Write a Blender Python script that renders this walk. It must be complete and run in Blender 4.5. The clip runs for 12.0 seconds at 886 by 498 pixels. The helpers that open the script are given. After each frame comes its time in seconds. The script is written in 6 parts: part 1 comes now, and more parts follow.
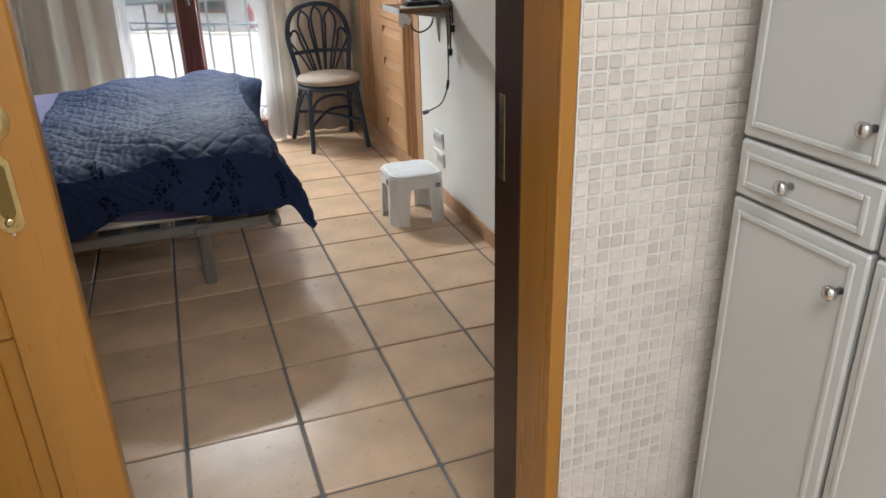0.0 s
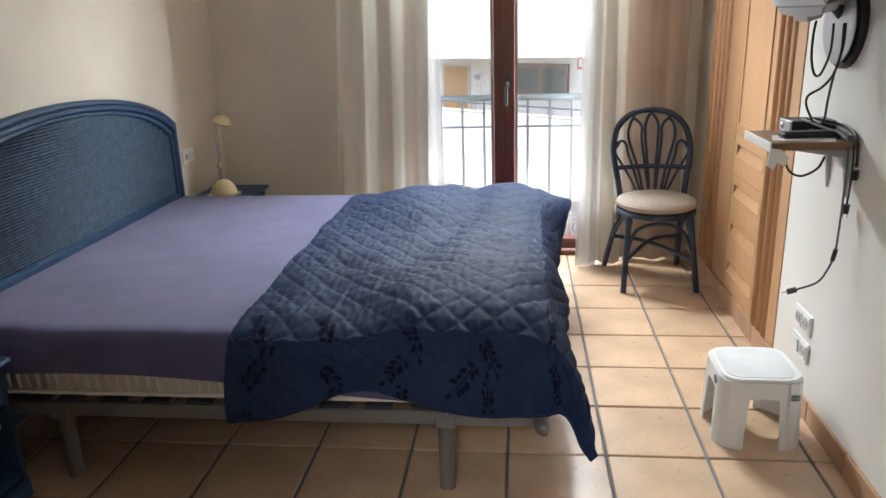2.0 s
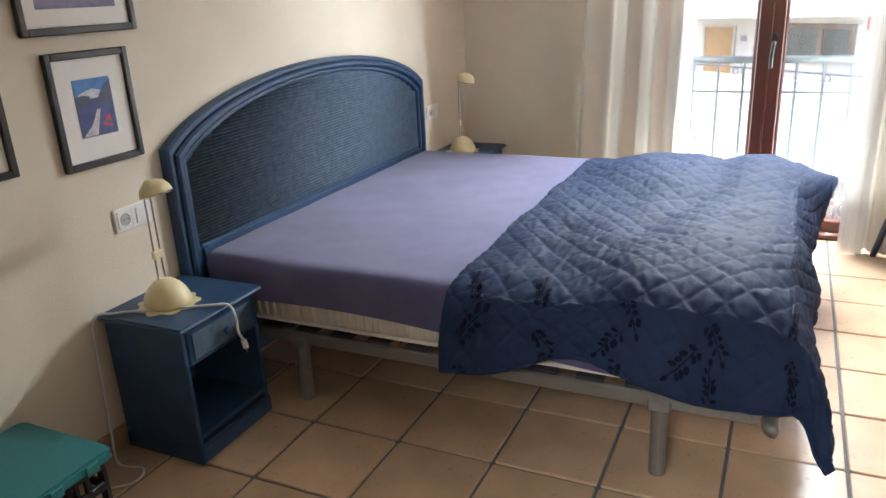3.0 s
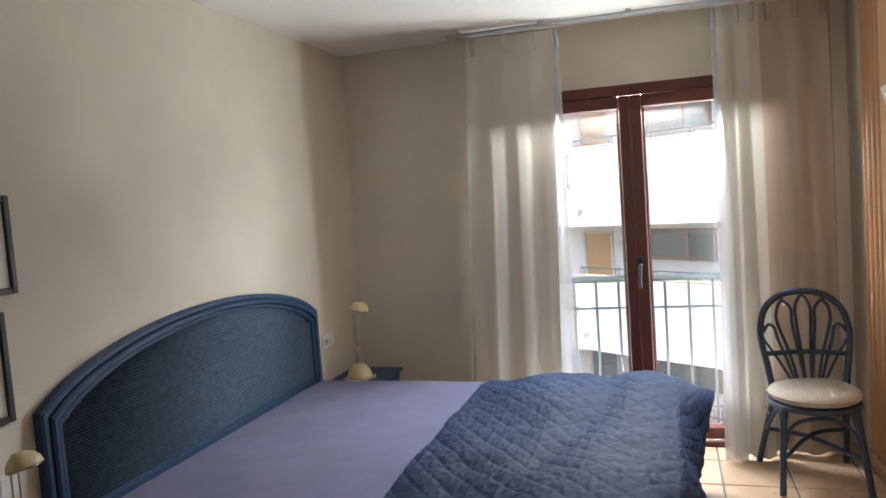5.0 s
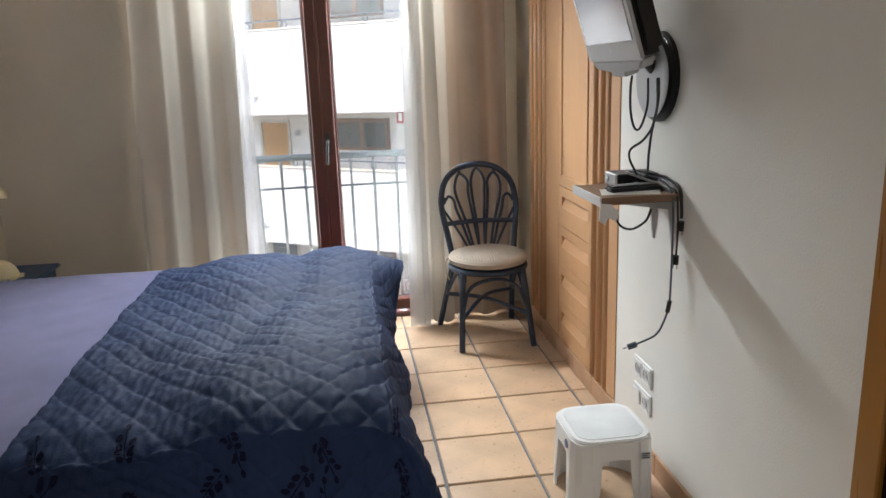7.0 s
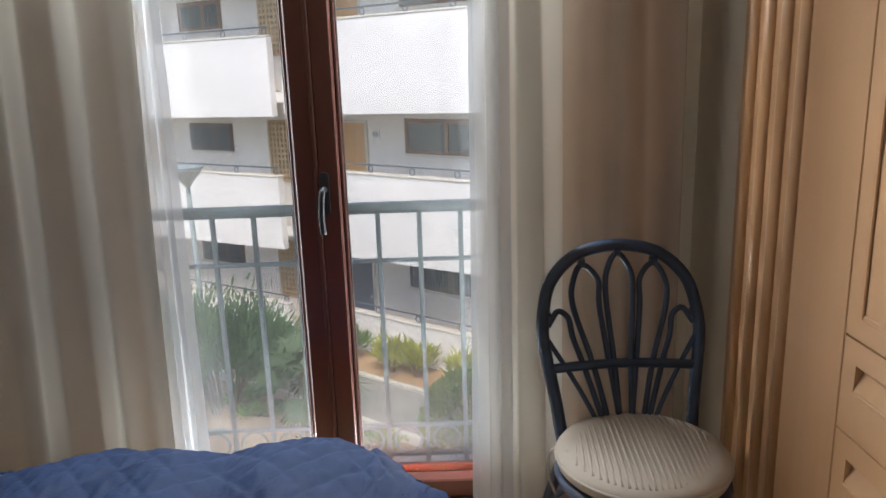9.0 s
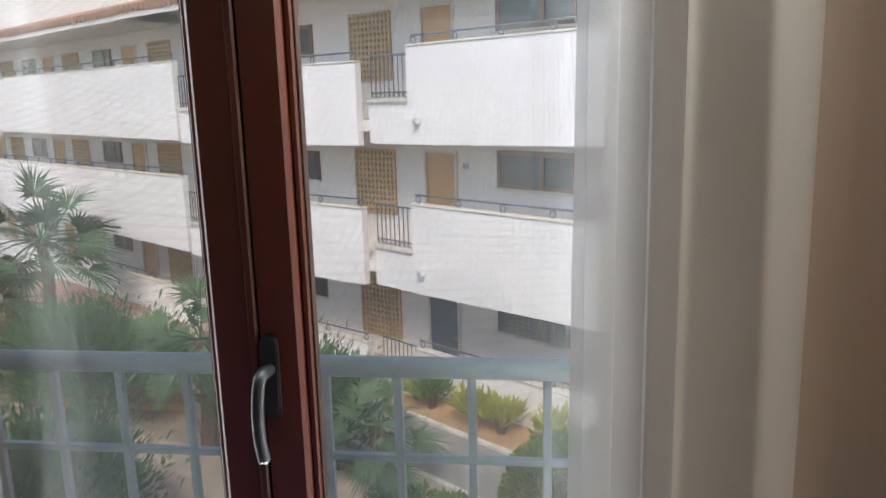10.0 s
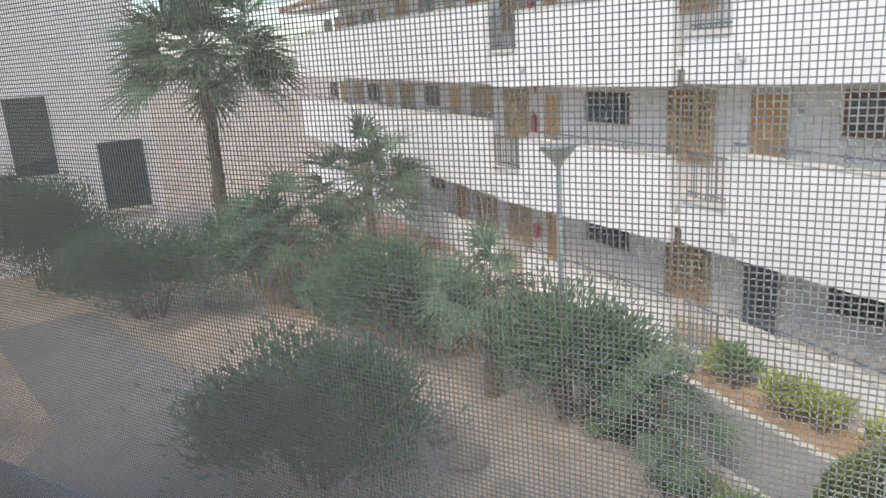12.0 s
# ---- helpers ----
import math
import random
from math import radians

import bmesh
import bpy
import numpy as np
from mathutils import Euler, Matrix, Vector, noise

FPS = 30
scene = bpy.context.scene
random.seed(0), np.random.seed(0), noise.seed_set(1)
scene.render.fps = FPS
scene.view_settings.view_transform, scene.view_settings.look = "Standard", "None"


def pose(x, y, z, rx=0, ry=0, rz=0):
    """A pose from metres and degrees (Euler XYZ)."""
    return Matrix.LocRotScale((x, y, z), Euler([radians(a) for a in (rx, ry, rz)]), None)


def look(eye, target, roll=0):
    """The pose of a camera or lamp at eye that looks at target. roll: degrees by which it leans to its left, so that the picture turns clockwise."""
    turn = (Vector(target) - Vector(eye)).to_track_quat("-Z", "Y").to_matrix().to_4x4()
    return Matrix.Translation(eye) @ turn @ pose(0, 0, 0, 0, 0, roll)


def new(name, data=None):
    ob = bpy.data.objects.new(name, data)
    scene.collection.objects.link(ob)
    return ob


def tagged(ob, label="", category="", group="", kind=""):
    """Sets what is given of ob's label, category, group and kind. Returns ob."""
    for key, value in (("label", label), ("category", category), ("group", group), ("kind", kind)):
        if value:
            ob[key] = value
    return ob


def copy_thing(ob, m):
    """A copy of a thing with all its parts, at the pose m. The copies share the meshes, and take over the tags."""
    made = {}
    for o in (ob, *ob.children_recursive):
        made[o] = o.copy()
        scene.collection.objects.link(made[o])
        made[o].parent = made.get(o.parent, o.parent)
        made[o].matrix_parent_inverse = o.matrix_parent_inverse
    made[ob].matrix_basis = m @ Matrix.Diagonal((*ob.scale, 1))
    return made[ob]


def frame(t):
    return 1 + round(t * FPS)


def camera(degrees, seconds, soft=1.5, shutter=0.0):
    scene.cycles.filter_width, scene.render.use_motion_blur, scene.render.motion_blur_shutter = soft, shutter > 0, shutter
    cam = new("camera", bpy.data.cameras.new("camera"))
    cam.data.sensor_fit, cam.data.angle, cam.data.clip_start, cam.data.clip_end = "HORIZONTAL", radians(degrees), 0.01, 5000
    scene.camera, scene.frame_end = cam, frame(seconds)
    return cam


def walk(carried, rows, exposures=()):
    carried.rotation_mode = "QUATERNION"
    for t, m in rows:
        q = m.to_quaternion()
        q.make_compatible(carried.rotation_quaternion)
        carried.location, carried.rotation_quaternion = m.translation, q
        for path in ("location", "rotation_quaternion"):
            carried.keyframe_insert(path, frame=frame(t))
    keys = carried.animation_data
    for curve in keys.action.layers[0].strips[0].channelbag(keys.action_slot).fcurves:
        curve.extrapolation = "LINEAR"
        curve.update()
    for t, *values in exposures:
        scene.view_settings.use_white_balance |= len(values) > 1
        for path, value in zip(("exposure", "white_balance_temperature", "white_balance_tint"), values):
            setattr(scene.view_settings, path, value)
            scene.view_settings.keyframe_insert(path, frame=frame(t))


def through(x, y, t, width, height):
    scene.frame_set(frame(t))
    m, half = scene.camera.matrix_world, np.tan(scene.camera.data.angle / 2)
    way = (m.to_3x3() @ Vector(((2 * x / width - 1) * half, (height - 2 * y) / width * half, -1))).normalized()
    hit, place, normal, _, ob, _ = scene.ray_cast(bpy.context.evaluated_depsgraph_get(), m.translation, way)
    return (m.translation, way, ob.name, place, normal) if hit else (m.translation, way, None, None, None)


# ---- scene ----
cam = camera(62.1, 12.0, soft=1.5)

PATH = [
    (0, (0.049, -0.158, 1.419), (0.656, 1.569, 0.613), -1.6),
    (0.5, (0.12, 0.127, 1.488), (0.407, 1.989, 0.817), -1.7),
    (1, (0.237, 0.455, 1.48), (0.302, 2.373, 0.914), -2.1),
    (1.5, (0.289, 0.705, 1.461), (0.236, 2.626, 0.907), -2.0),
    (2, (0.286, 0.881, 1.468), (0.079, 2.779, 0.873), -1.8),
    (2.5, (0.304, 0.944, 1.449), (-0.228, 2.758, 0.796), -2.5),
    (3, (0.315, 0.949, 1.442), (-0.5, 2.651, 0.78), -2.9),
    (3.2, (0.318, 0.949, 1.446), (-0.596, 2.612, 0.815), -3.0),
    (4.8, (0.375, 0.949, 1.580), (-0.374, 2.794, 1.395), -4.0),
    (5, (0.374, 0.949, 1.593), (-0.212, 2.855, 1.445), -4.1),
    (5.5, (0.325, 0.943, 1.623), (0.187, 2.931, 1.453), -3.7),
    (6, (0.337, 0.929, 1.623), (0.484, 2.905, 1.349), -3.3),
    (6.5, (0.266, 0.944, 1.524), (0.534, 2.88, 1.097), -2.4),
    (8.5, (0.507, 2.666, 1.429), (0.597, 4.599, 0.923), -1.4),
    (9, (0.55, 3.277, 1.427), (0.559, 5.219, 0.952), -1.9),
    (9.5, (0.565, 3.907, 1.446), (0.477, 5.856, 1.008), -1.2),
    (10, (0.598, 4.466, 1.475), (0.355, 6.410, 1.071), -1.5),
    (10.5, (0.572, 4.832, 1.505), (0.138, 6.748, 1.115), -1.6),
    (11, (0.574, 5.139, 1.470), (-0.101, 6.978, 1.056), -2.7),
    (11.5, (0.620, 5.417, 1.430), (-0.262, 7.148, 0.948), -3.3),
    (12, (0.632, 5.435, 1.400), (-0.395, 7.073, 0.885), -3.7),
]
EXPOSURE = [(0, 2.95), (0.5, 3.0), (1, 3.15), (2, 3.25), (3, 3.85), (5.0, 3.05), (6.5, 2.98), (8.5, 2.6), (9.5, 2.1), (10.5, 2.05), (11, 1.75), (11.5, 1.85), (12, 1.82)]
walk(cam, [(t, look(eye, target, roll)) for t, eye, target, roll in PATH], EXPOSURE)

# ---- light ----
world = bpy.data.worlds.new("overcast_sky")
scene.world = world
world.use_nodes = True
wn = world.node_tree.nodes
sky = wn.new("ShaderNodeTexSky")
sky.sky_type = "NISHITA"
sky.sun_disc = False
sky.sun_elevation, sky.sun_rotation = radians(50), radians(180)
sky.air_density, sky.dust_density = 1.0, 1.2
wn["Background"].inputs[1].default_value = 0.085
world.node_tree.links.new(sky.outputs[0], wn["Background"].inputs[0])
sun_data = bpy.data.lights.new("sun", "SUN")
sun_data.energy, sun_data.angle, sun_data.color = 0.85, radians(25), (1, 0.90, 0.77)
sun = new("sun", sun_data)
sun.matrix_world = look((0, -9, 16), (0, 4, 0))


def lamp_area(name, x, y, z, size, watts, color):
    d = bpy.data.lights.new(name, "AREA")
    d.shape, d.size, d.energy, d.color = "DISK", size, watts, color
    o = new(name, d)
    o.matrix_world = pose(x, y, z)
    return o


lamp_area("hall_lamp", 0.1, -0.75, 2.5, 1.2, 7.0, (0.86, 0.93, 1.0))


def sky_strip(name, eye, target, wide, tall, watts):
    """Added unseen lamp; stands in for the skylight at an edge of the balcony door's opening."""
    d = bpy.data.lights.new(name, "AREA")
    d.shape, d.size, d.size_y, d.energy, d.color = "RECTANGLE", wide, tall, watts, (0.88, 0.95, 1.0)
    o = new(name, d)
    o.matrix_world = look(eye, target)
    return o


sky_strip("sky_fill_east", (0.72, 5.575, 1.08), (-0.3, 5.38, 1.0), 0.08, 1.85, 2.8)
sky_strip("sky_fill_west", (-0.315, 5.575, 1.08), (0.7, 5.38, 1.0), 0.08, 1.85, 1.5)
sky_strip("sky_fill_sill", (0.2, 5.575, 0.048), (0.2, 4.75, 0.75), 0.85, 0.05, 15)
sky_strip("sky_fill_head", (0.2, 5.605, 2.06), (0.2, 4.8, 1.5), 0.75, 0.05, 19)


# ---- materials ----
def mat(name, color, rough=0.6, metal=0.0, var=0.12, scale=6.0, bump=0.1, bscale=90.0, stretch=(1, 1, 1), rnd=0.0, sheen=0.0, spec=0.5):
    m = bpy.data.materials.new(name)
    m.use_nodes = True
    n, l = m.node_tree.nodes, m.node_tree.links
    b = n["Principled BSDF"]
    b.inputs["Roughness"].default_value, b.inputs["Metallic"].default_value = rough, metal
    b.inputs["Specular IOR Level"].default_value = spec
    if sheen:
        b.inputs["Sheen Weight"].default_value = sheen
    tc = n.new("ShaderNodeTexCoord")
    mp = n.new("ShaderNodeMapping")
    mp.inputs["Scale"].default_value = stretch
    l.new(tc.outputs["Object"], mp.inputs[0])
    big, fine = n.new("ShaderNodeTexNoise"), n.new("ShaderNodeTexNoise")
    big.inputs["Scale"].default_value, fine.inputs["Scale"].default_value = scale, bscale
    big.inputs["Detail"].default_value = 6
    for t in (big, fine):
        l.new(mp.outputs[0], t.inputs["Vector"])
    ramp = n.new("ShaderNodeValToRGB")
    c = Vector(color)
    ramp.color_ramp.elements[0].position, ramp.color_ramp.elements[1].position = 0.3, 0.72
    ramp.color_ramp.elements[0].color = (*(c * (1 - var)), 1)
    ramp.color_ramp.elements[1].color = (*(c * (1 + var)), 1)
    l.new(big.outputs["Fac"], ramp.inputs[0])
    out = ramp.outputs[0]
    if rnd:
        oi, hsv, mr = n.new("ShaderNodeObjectInfo"), n.new("ShaderNodeHueSaturation"), n.new("ShaderNodeMapRange")
        mr.inputs[3].default_value, mr.inputs[4].default_value = 1 - rnd, 1 + rnd
        l.new(oi.outputs["Random"], mr.inputs[0])
        l.new(mr.outputs[0], hsv.inputs["Value"])
        l.new(out, hsv.inputs["Color"])
        out = hsv.outputs[0]
    l.new(out, b.inputs["Base Color"])
    if bump:
        bp = n.new("ShaderNodeBump")
        bp.inputs["Strength"].default_value, bp.inputs["Distance"].default_value = bump, 0.004
        l.new(fine.outputs["Fac"], bp.inputs["Height"])
        l.new(bp.outputs[0], b.inputs["Normal"])
    mr2 = n.new("ShaderNodeMapRange")
    mr2.inputs[3].default_value, mr2.inputs[4].default_value = max(rough - 0.08, 0.03), min(rough + 0.08, 1)
    l.new(fine.outputs["Fac"], mr2.inputs[0])
    l.new(mr2.outputs[0], b.inputs["Roughness"])
    return m


def cloth(name, color, through=0.3, var=0.06, weave=260.0, clear=0.0):
    m = mat(name, color, 0.9, var=var, scale=3, bump=0.15, bscale=weave, spec=0.2)
    n, l = m.node_tree.nodes, m.node_tree.links
    b, o = n["Principled BSDF"], n["Material Output"]
    tr, mix = n.new("ShaderNodeBsdfTranslucent"), n.new("ShaderNodeMixShader")
    tr.inputs[0].default_value = (*color, 1)
    mix.inputs[0].default_value = through
    l.new(b.outputs[0], mix.inputs[1])
    l.new(tr.outputs[0], mix.inputs[2])
    end = mix
    if clear:
        tp, mix2 = n.new("ShaderNodeBsdfTransparent"), n.new("ShaderNodeMixShader")
        mix2.inputs[0].default_value = clear
        l.new(mix.outputs[0], mix2.inputs[1])
        l.new(tp.outputs[0], mix2.inputs[2])
        end = mix2
    l.new(end.outputs[0], o.inputs[0])
    return m


def glass(name, gloss=0.03, tint=(1, 1, 1), rough=0.0):
    m = bpy.data.materials.new(name)
    m.use_nodes = True
    n, l = m.node_tree.nodes, m.node_tree.links
    n.remove(n["Principled BSDF"])
    tp, gl, mix, fr = n.new("ShaderNodeBsdfTransparent"), n.new("ShaderNodeBsdfGlossy"), n.new("ShaderNodeMixShader"), n.new("ShaderNodeLayerWeight")
    pw, sc = n.new("ShaderNodeMath"), n.new("ShaderNodeMath")
    tp.inputs[0].default_value, gl.inputs["Roughness"].default_value = (*tint, 1), rough
    pw.operation, pw.inputs[1].default_value = "POWER", 5.0
    sc.operation, sc.inputs[1].default_value, sc.inputs[2].default_value = "MULTIPLY_ADD", 0.5, gloss
    fr.inputs[0].default_value = 0.5
    l.new(fr.outputs["Facing"], pw.inputs[0])
    l.new(pw.outputs[0], sc.inputs[0])
    l.new(sc.outputs[0], mix.inputs[0])
    l.new(tp.outputs[0], mix.inputs[1])
    l.new(gl.outputs[0], mix.inputs[2])
    l.new(mix.outputs[0], n["Material Output"].inputs[0])
    return m


M_PLASTER = mat("cream_wall_plaster", (0.68, 0.61, 0.50), 0.85, var=0.05, scale=2.5, bump=0.25, bscale=140)
M_PLASTER_W = mat("grey_white_wall_plaster", (0.76, 0.742, 0.695), 0.85, var=0.04, scale=2.5, bump=0.25, bscale=140)
M_CEIL = mat("white_ceiling_paint", (0.74, 0.71, 0.66), 0.9, var=0.03, scale=2, bump=0.1)
M_TILE = mat("terracotta_floor_tile", (0.56, 0.385, 0.25), 0.30, var=0.2, scale=4, bump=0.12, bscale=40, rnd=0.12)
M_GROUT = mat("dark_grey_grout", (0.18, 0.178, 0.185), 0.95, var=0.15, scale=20, bump=0.4)
M_SKIRT = mat("terracotta_skirting_tile", (0.46, 0.27, 0.155), 0.5, var=0.15, scale=6, rnd=0.08)
M_BEECH = mat("orange_beech_veneer", (0.52, 0.295, 0.148), 0.38, var=0.1, scale=5, bump=0.05, bscale=60, stretch=(1, 1, 0.08))
M_BEECH_D = mat("beech_groove", (0.30, 0.125, 0.045), 0.5, var=0.1, scale=5, stretch=(1, 1, 0.1))
M_OAK = mat("honey_oak_varnish", (0.33, 0.145, 0.026), 0.3, var=0.16, scale=7, bump=0.06, bscale=70, stretch=(1, 1, 0.06))
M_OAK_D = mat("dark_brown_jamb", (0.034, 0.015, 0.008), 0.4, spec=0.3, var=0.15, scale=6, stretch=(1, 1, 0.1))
M_MAHOG = mat("red_brown_window_wood", (0.08, 0.019, 0.010), 0.32, var=0.14, scale=6, bump=0.05, bscale=60, stretch=(1, 1, 0.08))
M_NAVY = mat("navy_painted_rattan", (0.018, 0.055, 0.122), 0.46, var=0.2, scale=12, bump=0.2, bscale=60)
M_NAVY_W = mat("woven_navy_rattan", (0.052, 0.088, 0.135), 0.75, var=0.25, scale=30, bump=0.5, bscale=120)
M_CHAIR = mat("blue_black_chair_cane", (0.018, 0.033, 0.064), 0.42, var=0.25, scale=14, bump=0.2, bscale=60)
M_CUSH = cloth("striped_beige_cushion", (0.42, 0.36, 0.30), 0.0)
M_SHEET = mat("violet_blue_jersey_sheet", (0.108, 0.102, 0.21), 0.95, var=0.16, scale=8, bump=0.25, bscale=300, sheen=0.3, spec=0.15)
M_MATT = mat("white_mattress_ticking", (0.78, 0.75, 0.68), 0.9, var=0.05, scale=10, bump=0.3, bscale=200)
M_DUVET = mat("dark_blue_quilted_polyester", (0.017, 0.029, 0.070), 0.68, var=0.18, scale=4, bump=0.25, bscale=160, spec=0.11)
M_STEEL = mat("grey_powder_coated_steel", (0.22, 0.21, 0.20), 0.4, metal=0.4, var=0.08)
M_BLACK = mat("black_plastic", (0.015, 0.015, 0.016), 0.4, var=0.2)
M_SLAT = mat("dark_bed_slat", (0.03, 0.035, 0.045), 0.5)
M_SILVER = mat("silver_grey_plastic", (0.42, 0.43, 0.44), 0.35, var=0.04)
M_BEZEL = mat("pale_silver_plastic", (0.64, 0.65, 0.66), 0.35, var=0.04)
# dark off screen made pale and half metal: window reflection put into the colour
M_SCREEN = mat("lcd_glass_window_sheen", (0.62, 0.65, 0.68), 0.12, metal=0.6, var=0.02, bump=0, spec=1.0)
M_WHITE = mat("white_plastic", (0.74, 0.74, 0.73), 0.4, var=0.03, bump=0.03)
M_CREAMP = mat("cream_lamp_plastic", (0.68, 0.57, 0.33), 0.35, var=0.06, bump=0.02)
M_BRASS = mat("worn_brass", (0.52, 0.40, 0.19), 0.3, metal=1.0, var=0.15, scale=30)
M_CHROME = mat("brushed_chrome", (0.6, 0.6, 0.6), 0.2, metal=1.0, var=0.05)
M_CURT = cloth("cream_cotton_curtain", (0.52, 0.475, 0.405), 0.10)
M_DRAPE = cloth("beige_brown_lined_curtain", (0.43, 0.345, 0.275), 0.05)
M_SHEER = cloth("white_sheer_curtain", (0.56, 0.57, 0.58), 0.11, clear=0.3)
M_GLASS = glass("window_glass")
M_MESH = cloth("grey_fibreglass_insect_mesh", (0.17, 0.17, 0.165), 0.5)
M_RAIL = mat("blue_grey_painted_steel", (0.30, 0.36, 0.37), 0.5, var=0.06, scale=15)
M_FRAME = mat("black_picture_frame", (0.02, 0.02, 0.02), 0.4, var=0.2)
M_MOUNT = mat("white_picture_mount", (0.8, 0.78, 0.74), 0.9, var=0.02)
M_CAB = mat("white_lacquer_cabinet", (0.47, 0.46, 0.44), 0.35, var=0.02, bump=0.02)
M_MOSA = mat("beige_mosaic_tile", (0.56, 0.50, 0.445), 0.35, var=0.12, scale=15, bump=0.1, rnd=0.12)
M_MGROUT = mat("pale_mosaic_grout", (0.68, 0.645, 0.595), 0.9, var=0.05)
M_TEAL = mat("teal_plastic_lid", (0.015, 0.16, 0.17), 0.45, var=0.08)
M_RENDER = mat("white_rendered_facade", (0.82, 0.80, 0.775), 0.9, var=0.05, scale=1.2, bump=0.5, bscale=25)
# gallery copy of the facade white, mixed darker to hold its shade
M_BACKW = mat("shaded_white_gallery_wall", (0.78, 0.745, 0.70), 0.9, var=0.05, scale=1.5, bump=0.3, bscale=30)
M_COPING = mat("cream_stone_coping", (0.62, 0.58, 0.50), 0.8, var=0.08)
M_FDOOR = mat("light_oak_flat_door", (0.55, 0.30, 0.11), 0.5, var=0.1, stretch=(1, 1, 0.2))
M_FWIN = mat("brown_window_frame", (0.16, 0.07, 0.035), 0.5)
M_DARKG = mat("dark_window_pane", (0.05, 0.07, 0.075), 0.12, var=0.3, scale=2, bump=0)
M_LATT = mat("ochre_brick_lattice", (0.52, 0.36, 0.19), 0.85, var=0.12)
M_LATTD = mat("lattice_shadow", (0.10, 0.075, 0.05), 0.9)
M_IRON = mat("dark_blue_grey_iron", (0.10, 0.12, 0.15), 0.5)
M_RED = mat("red_paint", (0.5, 0.02, 0.02), 0.4)
M_ROOF = mat("terracotta_roof_tile", (0.42, 0.24, 0.15), 0.85, var=0.2, scale=8)
M_GROUND = mat("pale_gravel_garden_soil", (0.45, 0.36, 0.27), 0.95, var=0.28, scale=1.2, bump=1.0, bscale=22)
M_PATH = mat("grey_concrete_path", (0.28, 0.265, 0.24), 0.9, var=0.12, scale=2)
M_PINK = mat("pink_terracotta_paving", (0.50, 0.30, 0.21), 0.9, var=0.15, scale=3)
M_SANDY = mat("orange_sandy_soil", (0.40, 0.25, 0.12), 0.95, var=0.2, scale=2)
M_LEAF = mat("grey_green_leaf", (0.095, 0.18, 0.072), 0.6, var=0.35, scale=1.5, bump=0)
M_LEAF2 = mat("dark_green_leaf", (0.078, 0.155, 0.062), 0.6, var=0.35, scale=1.5, bump=0)
M_LEAFY = mat("yellow_green_leaf", (0.36, 0.38, 0.07), 0.6, var=0.3, scale=2, bump=0)
M_LEAFG = mat("fresh_green_leaf", (0.13, 0.22, 0.05), 0.6, var=0.3, scale=2, bump=0)
M_PALM = mat("palm_frond_green", (0.09, 0.155, 0.068), 0.55, var=0.3, scale=1.5, bump=0)
M_BARK = mat("fibrous_palm_bark", (0.17, 0.115, 0.07), 0.95, var=0.3, scale=10, bump=1.0, bscale=30)
M_POLE = mat("grey_green_lamp_post", (0.24, 0.29, 0.29), 0.5)
M_MILK = mat("milky_lamp_bowl", (0.62, 0.60, 0.52), 0.4)


# ---- building helpers ----
def part(name, bm, material, parent=None, label="", smooth=False):
    me = bpy.data.meshes.new(name)
    bm.normal_update()
    bm.to_mesh(me)
    bm.free()
    me.materials.append(material)
    if smooth:
        me.shade_smooth()
    ob = new(name, me)
    if parent is not None:
        ob.parent = parent
    if label:
        tagged(ob, label)
    return ob


def thing(name, label, category, group="", kind="", at=None):
    ob = new(name)
    if at is not None:
        ob.matrix_world = at
    return tagged(ob, label, category, group, kind)


def structure(name, bm, material, label, category, smooth=False):
    return tagged(part(name, bm, material, None, "", smooth), label, category, kind="structure")


def box(lo, hi, bevel=0.0, bm=None, seg=1):
    """A box between two corners, with its edges bevelled."""
    b = bmesh.new()
    lo, hi = Vector(lo), Vector(hi)
    bmesh.ops.create_cube(b, size=1)
    for v in b.verts:
        v.co = Vector(((lo[i] + hi[i]) / 2 + v.co[i] * (hi[i] - lo[i])) for i in range(3))
    if bevel:
        bmesh.ops.bevel(b, geom=b.edges[:], offset=bevel, segments=seg, affect="EDGES")
    return join(bm, b)


def join(bm, b):
    if bm is None:
        return b
    tmp = bpy.data.meshes.new("tmp")
    b.to_mesh(tmp)
    b.free()
    bm.from_mesh(tmp)
    bpy.data.meshes.remove(tmp)
    return bm


def moved(b, m):
    bmesh.ops.transform(b, matrix=m, verts=b.verts[:])
    return b


def tube(points, r, n=8, bm=None, closed=False, taper=1.0):
    """A round bar swept along points."""
    b = bmesh.new()
    pts = [Vector(p) for p in points]
    rings, up = [], Vector((0.13, 0.31, 0.94))
    for i, p in enumerate(pts):
        d = (pts[(i + 1) % len(pts)] if closed or i + 1 < len(pts) else p) - (pts[i - 1] if closed or i else p)
        d = d.normalized() if d.length else Vector((0, 0, 1))
        a = d.cross(up)
        a = a.normalized() if a.length > 0.05 else d.cross(Vector((1, 0, 0))).normalized()
        up = a.cross(d).normalized()
        k = r * (1 + (taper - 1) * i / max(len(pts) - 1, 1))
        rings.append([b.verts.new(p + k * (math.cos(2 * math.pi * j / n) * a + math.sin(2 * math.pi * j / n) * up)) for j in range(n)])
    m = len(rings)
    for i in range(m if closed else m - 1):
        for j in range(n):
            b.faces.new((rings[i][j], rings[i][(j + 1) % n], rings[(i + 1) % m][(j + 1) % n], rings[(i + 1) % m][j]))
    if not closed:
        b.faces.new(rings[0][::-1])
        b.faces.new(rings[-1])
    bmesh.ops.recalc_face_normals(b, faces=b.faces[:])
    return join(bm, b)


